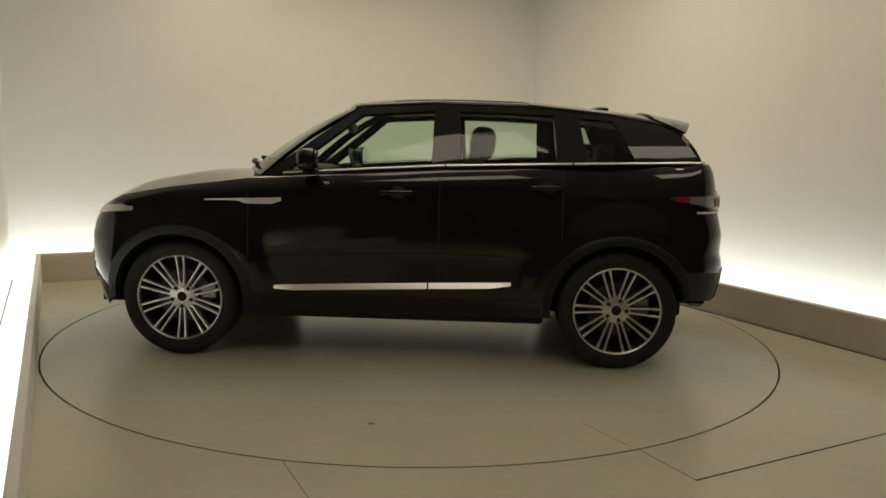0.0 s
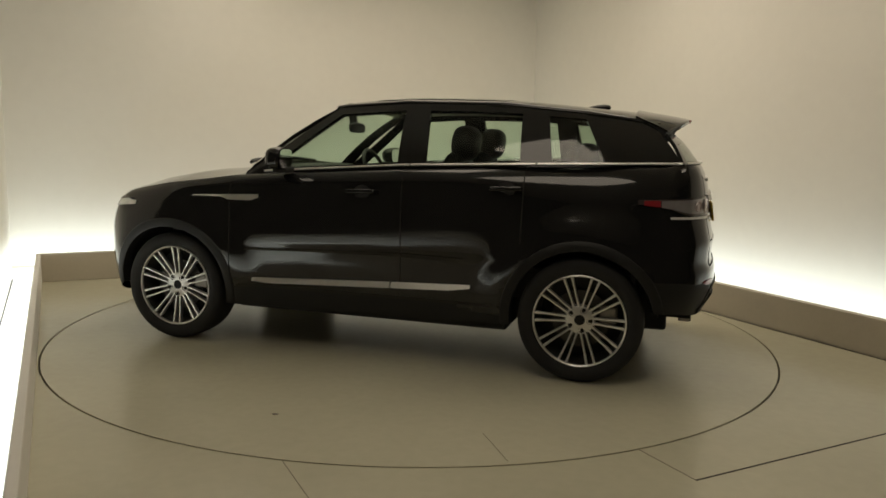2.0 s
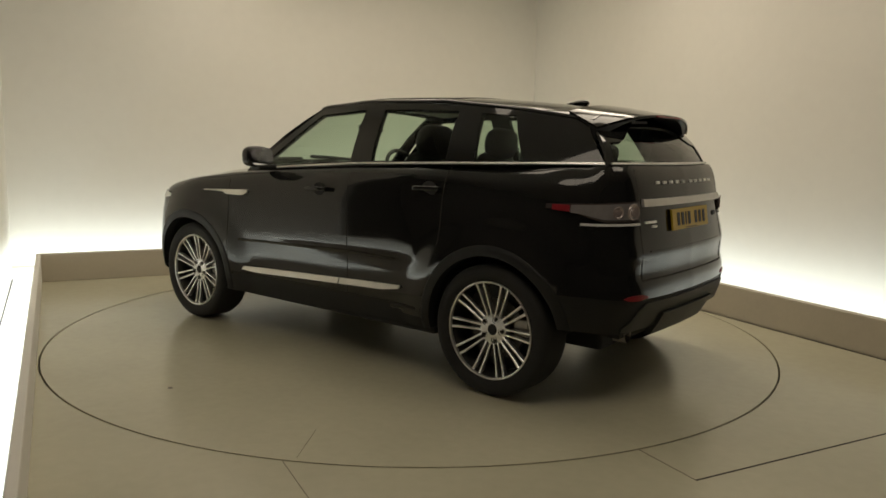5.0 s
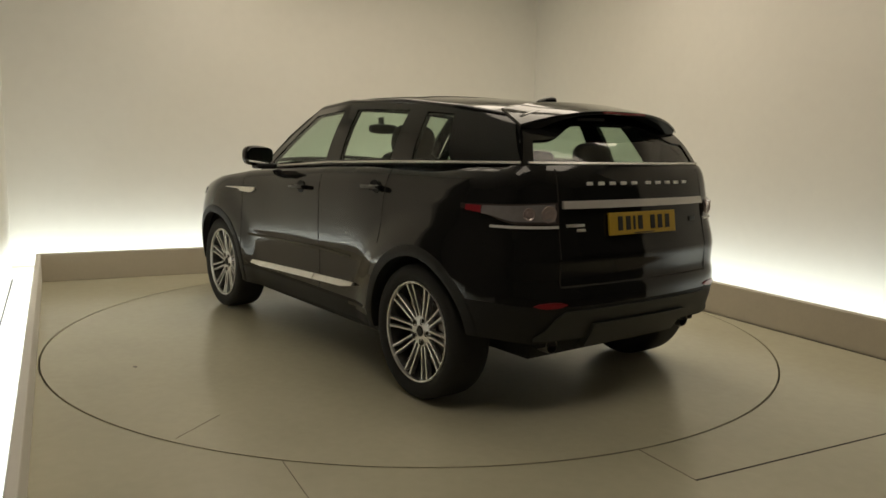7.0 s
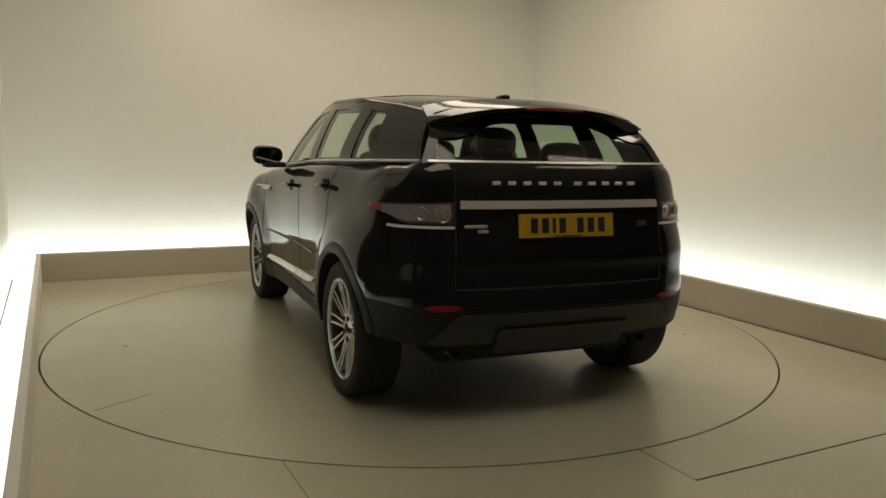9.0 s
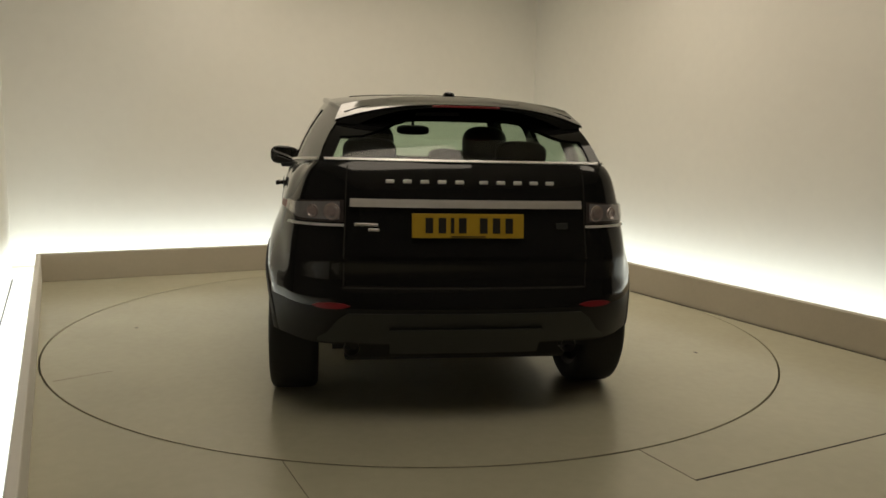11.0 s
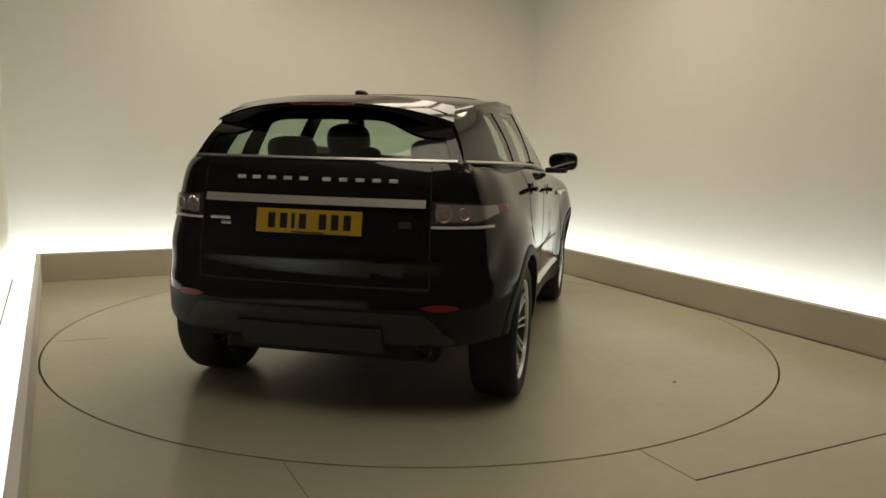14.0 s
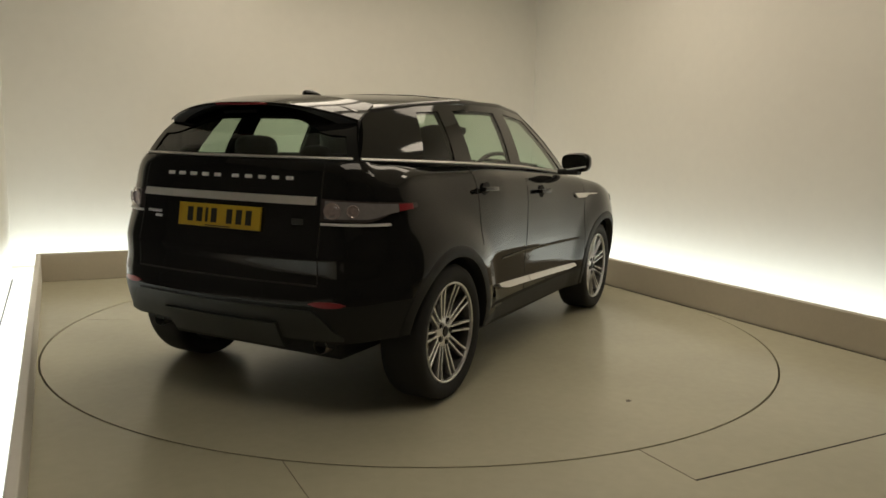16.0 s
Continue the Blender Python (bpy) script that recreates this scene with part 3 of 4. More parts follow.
us = [-1, -0.9, -0.6, -0.3, 0, 0.3, 0.6, 0.9, 1]
vs = [0, 0.05, 0.25, 0.5, 0.75, 0.93, 1]
part("windscreen_surround", sheet(screen, us, vs, 0.025, {(i, j) for i in range(1, 7) for j in range(1, 5)}), GLOSS, car, smooth=True)
part("windscreen", pane(lambda u, v: screen(u, v, -0.012), [0.91 * (k / 5 - 1) for k in range(11)], [0.03 + 0.92 * k / 8 for k in range(9)]), WINDOW, car, "clear windscreen glass", smooth=True)


def back_light(u, v, off):
    foot = Vector((-1.945 + 0.10 * abs(u) ** 2.2, 0.685 * u, 1.237))
    head = Vector((-1.66, 0.555 * u, 1.506 - 0.036 * abs(u) ** 2.6))
    p = foot.lerp(head, v)
    return p + Vector((-0.7, 0, 0.7)) * (0.028 * math.sin(math.pi * v) + off)




def glass_edge(p, q, off):
    """The black border of the rear glass, deepened at its head for the spoiler's shade: p runs round it, q from the
    opening to the outer edge.
    """
    k = (p % 1.0) * 4
    f = k - int(k)
    u, v = ((2 * f - 1, 0), (1, f), (1 - 2 * f, 1), (-1, 1 - f))[int(k)]
    ui = 0.92 * u
    # the border's low head draws the spoiler's dark reflection on the glass
    head_v = 0.40 + 0.32 * (1 - ease(0.40, 0.80, abs(ui)))
    vi = 0.035 + v * (head_v - 0.035)
    return back_light(ui + (u - ui) * q, vi + (v - vi) * q, off)


part("rear_window_surround", sheet(glass_edge, [k / 96 for k in range(97)], [0, 0.1, 0.35, 0.65, 1], 0.02), PILLAR, car, "black border of the rear glass, deepened for spoiler shade", smooth=True)
part("rear_window", pane(lambda u, v: back_light(u, v, -0.006), [0.94 * (k / 5 - 1) for k in range(11)], [0.015 + 0.87 * k / 6 for k in range(7)]), PRIVACY, car, "tinted tailgate window glass", smooth=True)


# spoiler over the rear window
def spoiler_top(u, v):
    tip = -1.872 + 0.13 * abs(v) ** 2.2
    x = -1.56 + (tip + 1.56) * u
    y = (0.575 + 0.035 * u) * v
    return Vector((x, y, 1.557 - 0.048 * u - (0.052 + 0.028 * u) * abs(v) ** 2.6))


us, vs = [k / 8 for k in range(9)], [k / 14 - 1 for k in range(29)]


def spoiler_low(u, v):
    droop = 0.105 * abs(v) ** 3.2 * (1 - 0.35 * u)
    return spoiler_top(u, v * 0.985) + Vector((0.03 * u, 0, -0.004 - 0.03 * (1 - u) - 0.010 * u - droop))


spoiler = part("spoiler", sheet(lambda u, v, off: spoiler_top(u, v) + Vector((0, 0, 0.006 - 0.006 * u ** 4 + off)), us, vs, 0.012), PAINT, car, "black roof spoiler over the rear window", smooth=True)
bm = bmesh.new()
top = [[bm.verts.new(spoiler_top(u, v * 0.985) + Vector((0.012 * u, 0, -0.005))) for v in vs] for u in us]
low = [[bm.verts.new(spoiler_low(u, v)) for v in vs] for u in us]
for i in range(8):
    for j in range(28):
        bm.faces.new((low[i][j], low[i][j + 1], low[i + 1][j + 1], low[i + 1][j]))
for j in range(28):
    bm.faces.new((top[8][j], low[8][j], low[8][j + 1], top[8][j + 1]))
for i in range(8):
    for j in (0, 28):
        bm.faces.new((top[i][j], low[i][j], low[i + 1][j], top[i + 1][j]))
part("spoiler_underside", bm, PLASTIC, spoiler, "matt black underside with drooping ends", smooth=True)
part("brake_light", box(-1.874, -1.862, -0.16, 0.16, 1.494, 1.504, 0.003), REDLENS, spoiler, "slim red high brake light")

# shark fin aerial
bm = bmesh.new()
bmesh.ops.create_uvsphere(bm, u_segments=24, v_segments=12, radius=1)
for v in bm.verts:
    x, y, z = v.co
    v.co = (0.080 * x, 0.030 * y * (1 - 0.35 * x), 0.019 * z * (1 - 0.35 * x) + (0.004 if z > 0 else 0))
part("aerial_fin", bm, GLOSS, car, "small black roof aerial pod", True, pose(-1.29, 0, 1.579, 0, 4, 0))

# ---- bright trim ----
def ribbon(points, up, out, wide, deep):
    """A flat bar along points; up and out are functions of the index."""
    bm = bmesh.new()
    prev = None
    for k, p in enumerate(points):
        w, o = up(k), out(k)
        row = [bm.verts.new(p + o * a + w * b) for a, b in ((0, -wide / 2), (deep, -wide / 2), (deep, wide / 2), (0, wide / 2))]
        if prev:
            for j in range(4):
                bm.faces.new((prev[j], row[j], row[(j + 1) % 4], prev[(j + 1) % 4]))
        else:
            bm.faces.new(row)
        prev = row
    bm.faces.new(prev[::-1])
    return bm


for side in (1, -1):
    for c0, c1 in ((1.0, 4.45), (4.5, 7.5), (7.55, 12.0)):
        pts = [house(c0 + (c1 - c0) * k / 14, 0.03, side, 0.002) for k in range(15)]
        part("belt_strip", ribbon(pts, lambda k, side=side: Vector((0, -side * 0.5, 0.87)), lambda k, side=side: Vector((0, side * 0.87, 0.5)), 0.011, 0.009), CHROME, car, "thin bright metal strip under the windows")
    # strips along the foot of the doors
    for x0, x1 in ((0.745, -0.185), (-0.195, -0.69)):
        z = lambda t, x0=x0, x1=x1: 0.436 + (0.745 - (x0 + (x1 - x0) * t)) / 1.435 * 0.058
        taper = lambda t, x0=x0, x1=x1: min(1.0, 0.12 + 7 * min(0.745 - (x0 + (x1 - x0) * t), (x0 + (x1 - x0) * t) + 0.69))
        part("door_foot_strip", slab(s_at(x0), s_at(x1), lambda t: z(t) - 0.017 * taper(t), lambda t: z(t) + 0.017, side, 0.016, 0.02, 16, 3, 0.018), CHROME, car, "bright metal strip along the foot of the door", smooth=True)
    part("door_crease", slab(s_at(0.80), s_at(-0.255), lambda t: 0.630 + 0.022 * t, lambda t: 0.644 + 0.026 * t, side, 0.0045, 0.006, 20, 2, -0.004), PAINT, car, smooth=True)
    part("door_crease", slab(s_at(-0.262), s_at(-0.64), lambda t: 0.652, lambda t: 0.670 - 0.006 * t, side, 0.0045, 0.006, 14, 2, -0.004), PAINT, car, smooth=True)
    # wing vent
    part("wing_vent", slab(s_at(1.155), s_at(0.70), lambda t: 0.962 + 0.002 * t - 0.018 * ease(0.42, 0.56, t) * (1 - ease(0.88, 1, t)), lambda t: 0.968 + 0.017 * t, side, 0.009, 0.012, 20, 2, 0.008), CHROME, car, "slim bright metal wing vent", smooth=True)
pts = [back_light(0.965 * (k / 12 - 1), 0.012, 0.006) for k in range(25)]
part("tailgate_belt_strip", ribbon(pts, lambda k: Vector((0.5, 0, 0.87)), lambda k: Vector((-0.87, 0, 0.5)), 0.011, 0.009), CHROME, car, "thin bright metal strip under the rear window")

# ---- shut lines ----
def gap_up(x, z0, z1, side):
    s = s_at(x)
    return slab(s - 0.0005, s + 0.0005, z0, z1, side, 0.0012, 0.004, 1, 14)


for side in (1, -1):
    for x, z0, z1 in ((0.90, 0.41, 1.09), (-0.25, 0.41, 1.176), (-0.98, 0.78, 1.208)):
        part("shut_line", gap_up(x, z0, z1, side), JOINT, car)
    sg = s_rear(0.575)
    part("shut_line", slab(sg - 0.0006, sg + 0.0006, 0.675, 1.22, side, 0.0012, 0.004, 1, 12), JOINT, car)
    part("shut_line", slab(s_at(0.9), s_at(-0.88), 0.388, 0.408, side, 0.0012, 0.004, 24, 1), JOINT, car)
part("shut_line", across(0.664, 0.672, 0.575, 0.002, 0.006, 24, 1), JOINT, car)

# ---- tail ----
for side in (1, -1):
    lamp = part("tail_lamp", slab(s_at(-1.62), s_rear(0.575) - 0.001, lambda t: 1.022 - 0.058 * ease(0.1, 0.6, t), lambda t: 1.046 + 0.020 * t, side, 0.010, 0.02, 22, 5), SMOKE, car, "smoked wraparound tail lamp", smooth=True)
    part("red_lens", slab(s_at(-1.655), s_at(-1.745), lambda t: 1.018 - 0.008 * t, lambda t: 1.044, side, 0.012, 0.006, 6, 2), REDLENS, lamp, "red side lens")
    part("clear_lens", slab(s_at(-1.75), s_rear(0.60), lambda t: 1.006 - 0.030 * ease(0, 0.5, t), lambda t: 1.044 + 0.014 * t, side, 0.0125, 0.006, 14, 3), CLEARLENS, lamp, "pale clear lens", smooth=True)
    for yc, rr in ((0.638, 0.038), (0.735, 0.028)):
        ctr = surf(s_rear(yc), 1.012, side, 0.014)
        bm = lathe([(0, 0.002), (rr * 0.45, 0.004), (rr * 0.5, 0.001), (rr * 0.8, 0.001), (rr, 0.006), (rr * 1.08, 0.0)], 28)
        nrm = (surf(s_rear(yc), 1.010, side, 0.1) - surf(s_rear(yc), 1.010, side, 0.0)).normalized()
        part("lamp_ring", bm, LAMPRING, lamp, "round pinkish lamp reflector", True, Matrix.Translation(ctr) @ nrm.to_track_quat("Z", "Y").to_matrix().to_4x4())
    part("lamp_foot", slab(s_at(-1.80), s_rear(0.58), 0.945, 0.957, side, 0.008, 0.012, 12, 1), LETTER, lamp, "thin bright lower edge")
    part("rear_reflector", slab(s_rear(0.71), s_rear(0.54), lambda t: 0.586 - 0.014 * math.sin(math.pi * min(1, max(0, t))) ** 0.5, lambda t: 0.586 + 0.014 * math.sin(math.pi * min(1, max(0, t))) ** 0.5 + 0.001, side, 0.006, 0.01, 6, 2), REDLENS, car, "red bumper reflector")
    # exhausts
    bm = lathe([(0.030, -0.06), (0.038, -0.06), (0.040, 0.0), (0.036, 0.012), (0.031, 0.0), (0.030, -0.06)], 24)
    part("exhaust_pipe", bm, STEEL, car, "dull metal exhaust tip", True, Matrix.Translation((-1.925, 0.53 * side, 0.362)) @ Euler((0, radians(-90), 0)).to_matrix().to_4x4())
part("tailgate_bar", across(1.036, 1.072, 0.552, 0.016, 0.022, 24, 2, True, 0.005), SATIN, car, "bright metal bar across the tailgate", smooth=True)
part("skid_plate", across(lambda v: 0.39 + 0.02 * v * v, lambda v: 0.553 - 0.125 * ease(0.78, 1.0, abs(v)), 0.70, 0.010, 0.03, 28, 5), GREYPLASTIC, car, "grey plastic lower rear bumper", smooth=True)
part("skid_insert", across(0.345, 0.475, 0.36, 0.030, 0.04, 16, 3), GREYPLASTIC, car, "raised grey plastic centre of the lower bumper", smooth=True)
part("tailgate_crease", across(0.806, 0.812, 0.50, 0.004, 0.008, 20, 1), GLOSS, car)

tilt = math.atan2(0.016, 0.108)
plate = part("number_plate", box(-0.006, 0.006, -0.26, 0.26, -0.056, 0.056, 0.002), YELLOW, car, "yellow number plate with dark characters", False, pose(-2.026, 0.004, 0.955, 0, math.degrees(tilt), 0))
yy = 0.205
for k, wide in enumerate((0.048, 0.048, 0.022, 0.048, 0.0, 0.048, 0.048, 0.048)):
    if wide:
        part("character_bar", box(-0.0085, -0.0055, yy - wide * 0.87, yy - wide * 0.13, -0.034, 0.036, 0.001), PLATEBLACK, plate)
        yy -= wide + 0.012
    else:
        yy -= 0.038
part("maker_line", box(-0.0085, -0.0055, -0.08, 0.08, -0.052, -0.047), PLATEBLACK, plate)
for y0 in (0.395, -0.045):
    for k in range(5):
        yc = y0 - k * 0.081 - 0.026
        ctr = surf(s_rear(yc), 1.152, 1 if yc > 0 else -1, 0.002)
        part("lettering_bar", box(-0.006, 0.004, -0.020, 0.020, -0.0085, 0.0085, 0.003), LETTER, car, "small bright raised bar on the tailgate", False, Matrix.Translation(ctr) @ pose(0, 0, 0, 0, 12, 0))
for yc, zc, w, h, mat, lab in ((0.475, 0.955, 0.055, 0.007, CHROME, "small bright model badge"), (0.44, 0.932, 0.026, 0.007, CHROME, "small bright model badge"), (-0.455, 0.955, 0.03, 0.014, GREYPLASTIC, "small oval badge")):
    ctr = surf(s_rear(yc), zc, 1 if yc > 0 else -1, 0.002)
    part("badge", box(-0.004, 0.004, -w, w, -h, h, 0.003), mat, car, lab, False, Matrix.Translation(ctr) @ pose(0, 0, 0, 0, 6, -8 if yc > 0 else 8))

# windscreen wipers at the foot of the screen
for u0, u1 in ((0.78, 0.12), (0.02, -0.62)):
    pts = [screen(u0 + (u1 - u0) * k / 8, 0.055 - 0.035 * k / 8, 0.014) for k in range(9)]
    part("windscreen_wiper", ribbon(pts, lambda k: Vector((-0.5, 0, 0.87)), lambda k: Vector((0.87, 0, 0.5)), 0.022, 0.018), PLASTIC, car, "black windscreen wiper")

# rear wiper under the spoiler
wiper = part("rear_wiper", ribbon([back_light(0.02 + 0.36 * k / 6, 0.80 - 0.02 * k / 6, 0.010) for k in range(7)], lambda k: Vector((0, 0, 1)), lambda k: Vector((-1, 0, 0)), 0.014, 0.012), PLASTIC, car, "black rear wiper")

# ---- nose ----
for side in (1, -1):
    lamp = part("headlamp", slab(s_front(0.55), s_at(1.60), lambda t: 0.828 + 0.058 * t, lambda t: 0.885 + 0.06 * t - 0.035 * ease(0.75, 1, t), side, 0.006, 0.02, 18, 4), HEADLENS, car, "slim clear headlamp", smooth=True)
    part("lamp_lid", slab(s_front(0.55), s_at(1.62), lambda t: 0.872 + 0.055 * t, lambda t: 0.890 + 0.055 * t - 0.018 * ease(0.8, 1, t), side, 0.010, 0.006, 14, 2), SMOKE, lamp)
    part("fog_lamp", slab(s_front(0.60), s_front(0.72), 0.56, 0.60, side, 0.008, 0.012, 5, 2), HEADLENS, car, "small clear fog lamp", smooth=True)
    part("side_intake", slab(s_front(0.52), s_front(0.76), 0.44, 0.54, side, 0.004, 0.012, 6, 2), PLASTIC, car, smooth=True)
part("grille", across(0.76, 0.85, 0.50, 0.006, 0.02, 16, 3, rear=False), PLASTIC, car, "dark mesh front grille", smooth=True)
part("lower_grille", across(0.36, 0.56, 0.48, 0.004, 0.02, 16, 3, rear=False), PLASTIC, car, smooth=True)

# ---- handles, mirrors ----
for side in (1, -1):
    for xh, zh in ((0.0, 1.032), (-0.885, 1.082)):
        base = surf(s_at(xh), zh, side)
        h = part("door_handle", box(-0.095, 0.095, -0.012, 0.012, -0.013, 0.013, 0.007, 3), PAINT, car, "black door handle", True, Matrix.Translation(base + Vector((0, side * 0.034, 0))) @ pose(0, 0, 0, 0, 1.5, 0))
        for dx in (-0.075, 0.075):
            part("handle_mount", box(dx - 0.014, dx + 0.014, -0.03, 0.0, -0.010, 0.010, 0.003) if side > 0 else box(dx - 0.014, dx + 0.014, 0.0, 0.03, -0.010, 0.010, 0.003), GLOSS, h)
        bm = lathe([(0, 0.001), (0.036, 0.002), (0.042, 0.0)], 24)
        for v in bm.verts:
            v.co.x *= 1.25
        part("handle_cup", bm, UNDER, h, "", True, Matrix.Translation((0, -side * 0.030, -0.003)) @ pose(0, 0, 0, -90 * side, 0, 0))
    bm = bmesh.new()
    bmesh.ops.create_uvsphere(bm, u_segments=28, v_segments=16, radius=1)
    for v in bm.verts:
        x, y, z = v.co
        k = (abs(x) ** 3 + abs(y) ** 3 + abs(z) ** 3) ** (-1 / 3)
        x, y, z = x * k, y * k, z * k
        v.co = (0.085 * x * (1 if x > 0 else 0.35), 0.108 * y, 0.066 * z * (1 + 0.12 * y * side))
    mirror = part("door_mirror", bm, PAINT, car, "black door mirror housing", True, pose(0.505, 0.968 * side, 1.216, 0, 0, 6 * side))
    bm = bmesh.new()
    bmesh.ops.create_circle(bm, cap_ends=True, segments=32, radius=1)
    for v in bm.verts:
        k = (abs(v.co.x) ** 4 + abs(v.co.y) ** 4) ** -0.25
        v.co = (-0.0305, 0.094 * v.co.x * k, 0.055 * v.co.y * k)
    part("mirror_glass", bm, MIRROR, mirror, "mirror glass")
    bm = box(-0.035, 0.05, -0.13, 0.03, -0.09, -0.05, 0.012) if side > 0 else box(-0.035, 0.05, -0.03, 0.13, -0.09, -0.05, 0.012)
    part("mirror_arm", bm, PLASTIC, mirror)


# ---- wheels ----
def wheel():
    w = bpy.data.objects.new("wheel", None)
    scene.collection.objects.link(w)
    w.parent = car
    tyre = [(0.262, -0.105), (0.285, -0.118), (0.325, -0.122), (0.345, -0.110), (0.3535, -0.090), (0.355, -0.06), (0.355, 0.06), (0.3535, 0.090), (0.345, 0.108), (0.325, 0.119), (0.300, 0.119), (0.280, 0.113), (0.2635, 0.102), (0.2635, -0.10)]
    part("tyre", lathe(tyre, 72), RUBBER, w, "black road tyre", True)
    part("rim", lathe([(0.2655, 0.100), (0.264, 0.107), (0.260, 0.109), (0.254, 0.105), (0.2525, 0.094), (0.2525, 0.088)], 72), ALLOY, w, "silver alloy rim edge", True)
    part("rim_barrel", lathe([(0.2525, 0.09), (0.243, 0.05), (0.238, -0.09), (0.262, -0.105), (0.2655, -0.10)], 72), ALLOYDARK, w, "dark inner barrel of the rim", True)
    # dark sheet across the wheel that stands for the shade between spokes
    part("gap_shade", lathe([(0.0, -0.02), (0.12, -0.03), (0.238, -0.05)], 48), UNDER, w)
    part("brake_disc", lathe([(0.07, 0.022), (0.165, 0.022), (0.165, 0.0), (0.07, 0.0)], 48), SHADEDSTEEL, w, "brake disc darkened for the shade behind the spokes")
    for mid_in, mid_out in ((-0.0135, -0.0225), (0.0135, 0.0225)):
        bm = bmesh.new()
        rows = []
        for r, half, z in ((0.070, 0.0068, 0.068), (0.12, 0.0056, 0.074), (0.19, 0.0058, 0.083), (0.251, 0.0075, 0.094)):
            lat = mid_in + (mid_out - mid_in) * (r - 0.07) / 0.18
            rows.append([bm.verts.new((r, lat + o, zz)) for o, zz in ((-half, z - 0.030), (-half, z - 0.003), (-half * 0.6, z), (half * 0.6, z), (half, z - 0.003), (half, z - 0.030))])
        for p, q in zip(rows, rows[1:]):
            for j in range(6):
                bm.faces.new((p[j], q[j], q[(j + 1) % 6], p[(j + 1) % 6]))
        spoke = part("spoke", bm, ALLOY, w)
        spoke.matrix_basis = pose(0, 0, 0, 0, 0, 18)
        for k in range(1, 10):
            twin = new("spoke", spoke.data)
            twin.parent, twin.matrix_basis = w, pose(0, 0, 0, 0, 0, 18 + 36 * k)
    part("hub", lathe([(0.030, 0.072), (0.060, 0.072), (0.082, 0.064), (0.086, 0.03), (0.0, 0.03)], 40), ALLOY, w, "", True)
    part("hub_cap", lathe([(0, 0.078), (0.024, 0.077), (0.030, 0.070)], 28), PLASTIC, w, "dark round hub cap", True)
    for k in range(5):
        a = 2 * math.pi * k / 5 + 0.3
        part("wheel_nut", lathe([(0.0, 0.0), (0.008, 0.0), (0.012, -0.004), (0.016, -0.003), (0.017, 0.002)], 14), UNDER, w, "", False, pose(0.057 * math.cos(a), 0.057 * math.sin(a), 0.0735))
    return w


first = wheel()
tagged(first, "silver multi-spoke alloy wheel with a black tyre")
spots = [(AXLE, 1), (-AXLE, 1), (AXLE, -1), (-AXLE, -1)]
for k, (ax, side) in enumerate(spots):
    m = pose(ax, 0.815 * side, WHEEL_R, -90 * side, 0, 0) @ pose(0, 0, 0, 0, 0, 17 * k)
    if k == 0:
        first.matrix_basis = m
    else:
        copy_thing(first, m)
for ax, side in spots:
    part("brake_caliper", box(-0.05, 0.05, -0.03, 0.03, -0.05, 0.05, 0.012), STEEL, car, "grey brake caliper", False, pose(ax - 0.155, 0.815 * side + 0.005 * side, WHEEL_R + 0.03))


# ---- cabin ----
def cushion(sx, sy, sz, p=3.2):
    bm = bmesh.new()
    bmesh.ops.create_uvsphere(bm, u_segments=24, v_segments=14, radius=1)
    for v in bm.verts:
        k = (abs(v.co.x) ** p + abs(v.co.y) ** p + abs(v.co.z) ** p) ** (-1 / p)
        v.co = (v.co.x * k * sx, v.co.y * k * sy, v.co.z * k * sz)
    return bm


for yc in (0.37, -0.37):
    part("seat_back", cushion(0.085, 0.26, 0.36), LEATHER, car, "black leather front seat", True, pose(-0.38, yc, 0.93, 0, -14, 0))
    part("head_restraint", cushion(0.085, 0.145, 0.108, 2.8), LEATHER, car, "black leather head restraint", True, pose(-0.50, yc, 1.335, 0, -8, 0))
    part("head_restraint_post", box(-0.475, -0.465, yc - 0.06, yc + 0.06, 1.18, 1.28, 0.004), STEEL, car)
    part("seat_cushion", cushion(0.26, 0.25, 0.08), LEATHER, car, "", True, pose(-0.02, yc, 0.70))
part("rear_seat_back", cushion(0.09, 0.66, 0.34, 5), LEATHER, car, "black leather rear bench", True, pose(-1.17, 0, 0.92, 0, -16, 0))
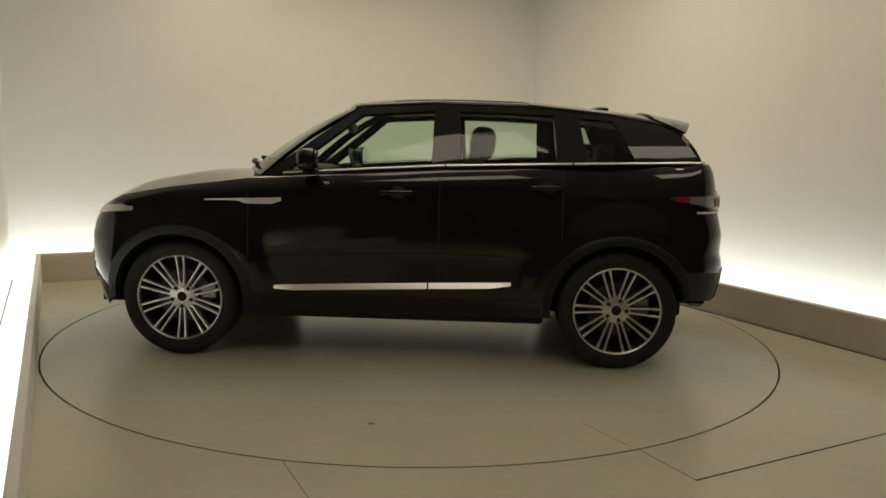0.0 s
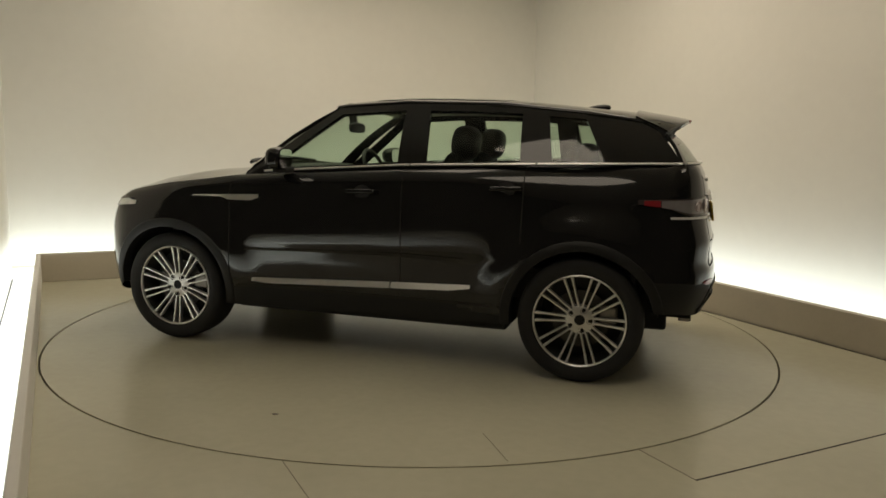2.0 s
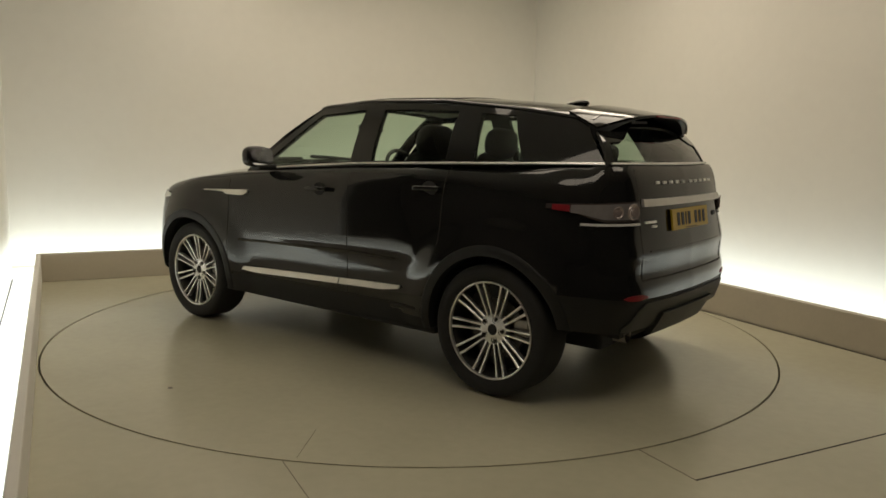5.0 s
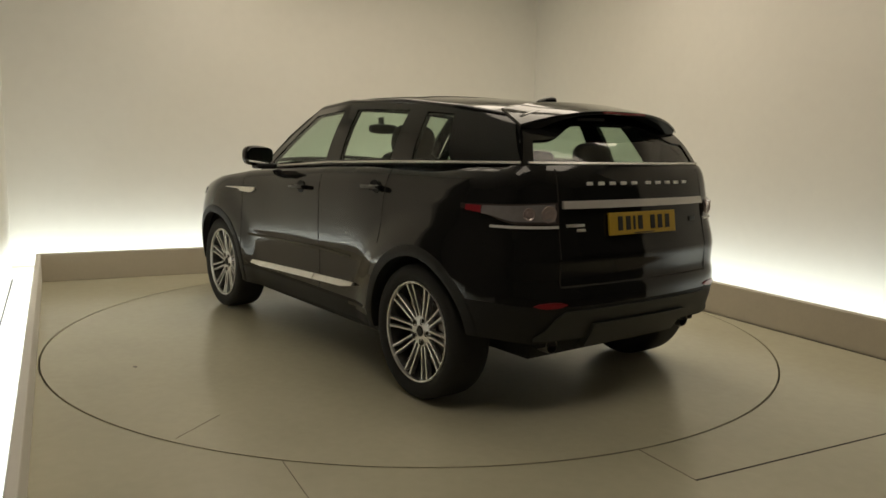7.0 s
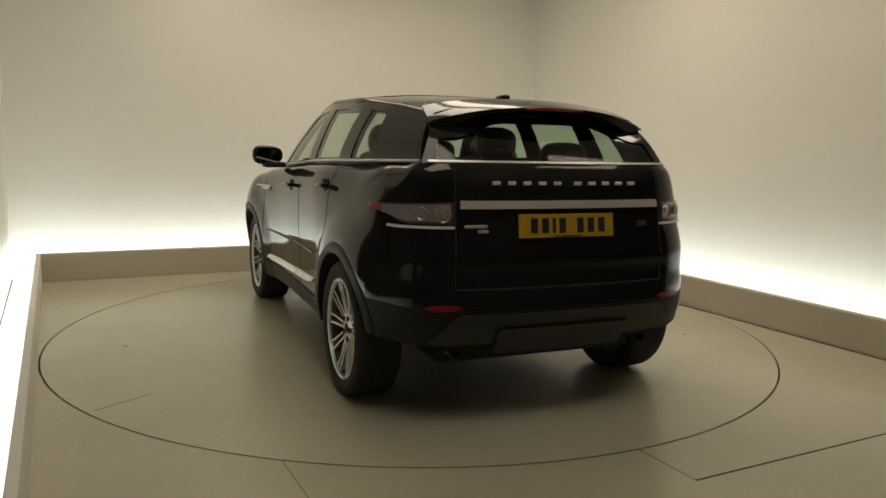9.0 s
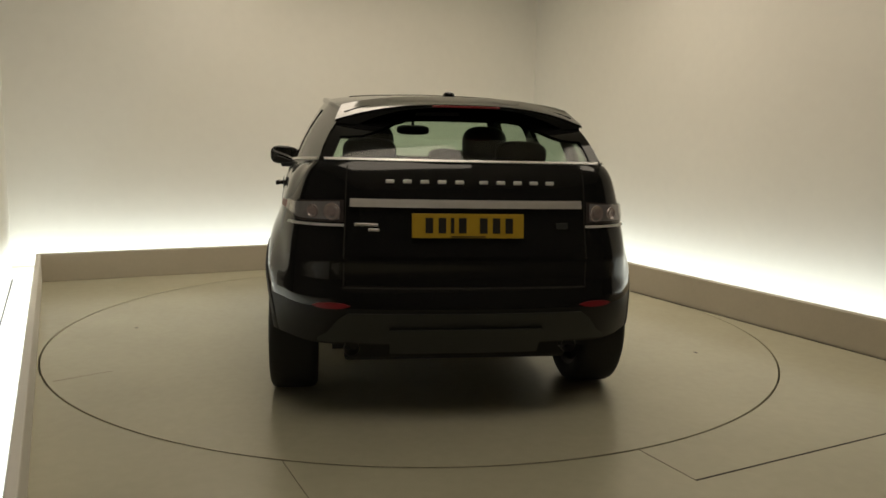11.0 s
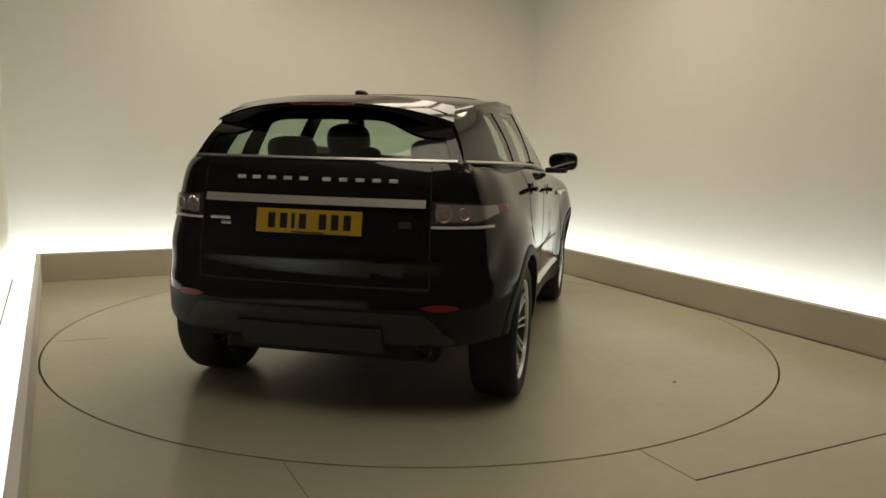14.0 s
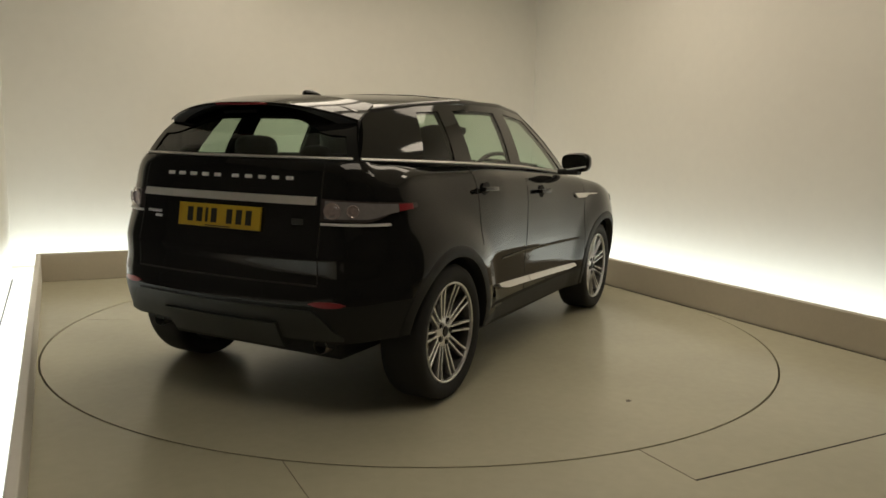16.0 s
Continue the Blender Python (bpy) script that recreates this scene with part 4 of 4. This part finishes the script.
for yc in (0.42, -0.42):
    part("head_restraint", cushion(0.055, 0.145, 0.075, 3.0), LEATHER, car, "black leather head restraint", True, pose(-1.28, yc, 1.275, 0, -8, 0))
part("head_restraint", cushion(0.045, 0.10, 0.06, 2.8), LEATHER, car, "black leather head restraint", True, pose(-1.26, 0, 1.24, 0, -8, 0))
part("parcel_shelf", box(-1.80, -1.33, -0.62, 0.62, 1.165, 1.185, 0.006), PLASTIC, car, "black parcel shelf")
part("dashboard", cushion(0.22, 0.76, 0.14, 4), LEATHER, car, "black dashboard", True, pose(0.78, 0, 1.02))
bm = bmesh.new()
for k in range(40):
    a = 2 * math.pi * k / 40
    bm_ring = [bm.verts.new(((0.18 + 0.016 * math.cos(b)) * math.cos(a), (0.18 + 0.016 * math.cos(b)) * math.sin(a), 0.016 * math.sin(b))) for b in [2 * math.pi * j / 8 for j in range(8)]]
bm.verts.ensure_lookup_table()
for k in range(40):
    for j in range(8):
        bm.faces.new([bm.verts[i] for i in (k * 8 + j, k * 8 + (j + 1) % 8, ((k + 1) % 40) * 8 + (j + 1) % 8, ((k + 1) % 40) * 8 + j)])
wheel_in = part("steering_wheel", bm, LEATHER, car, "black leather steering wheel", True, pose(0.42, -0.37, 1.10, 0, -65, 0))
part("steering_boss", cushion(0.07, 0.07, 0.02), LEATHER, wheel_in, "", True)
part("steering_spoke", box(-0.02, 0.02, -0.17, 0.17, -0.008, 0.008, 0.004), LEATHER, wheel_in)
inner = part("inner_mirror", cushion(0.022, 0.125, 0.036, 3.5), PLASTIC, car, "black interior mirror", True, pose(0.425, 0, 1.425, 0, 8, 0))
part("mirror_stalk", box(-0.006, 0.05, -0.01, 0.01, 0.0, 0.09, 0.003), PLASTIC, inner)


# ---- what moves ----
def motions():
    rows_car, rows_disc = [], []
    for k in range(33):
        t = k * 0.5
        turn = 175.52 - 7.13835 * t - 0.00231 * t * t
        spin = pose(0, 0, 0, 0, 0, turn)
        rows_disc.append((t, spin))
        rows_car.append((t, spin @ pose(0.054, -0.0046, 0)))
    walk(turntable, rows_disc)
    walk(car, rows_car)


motions()
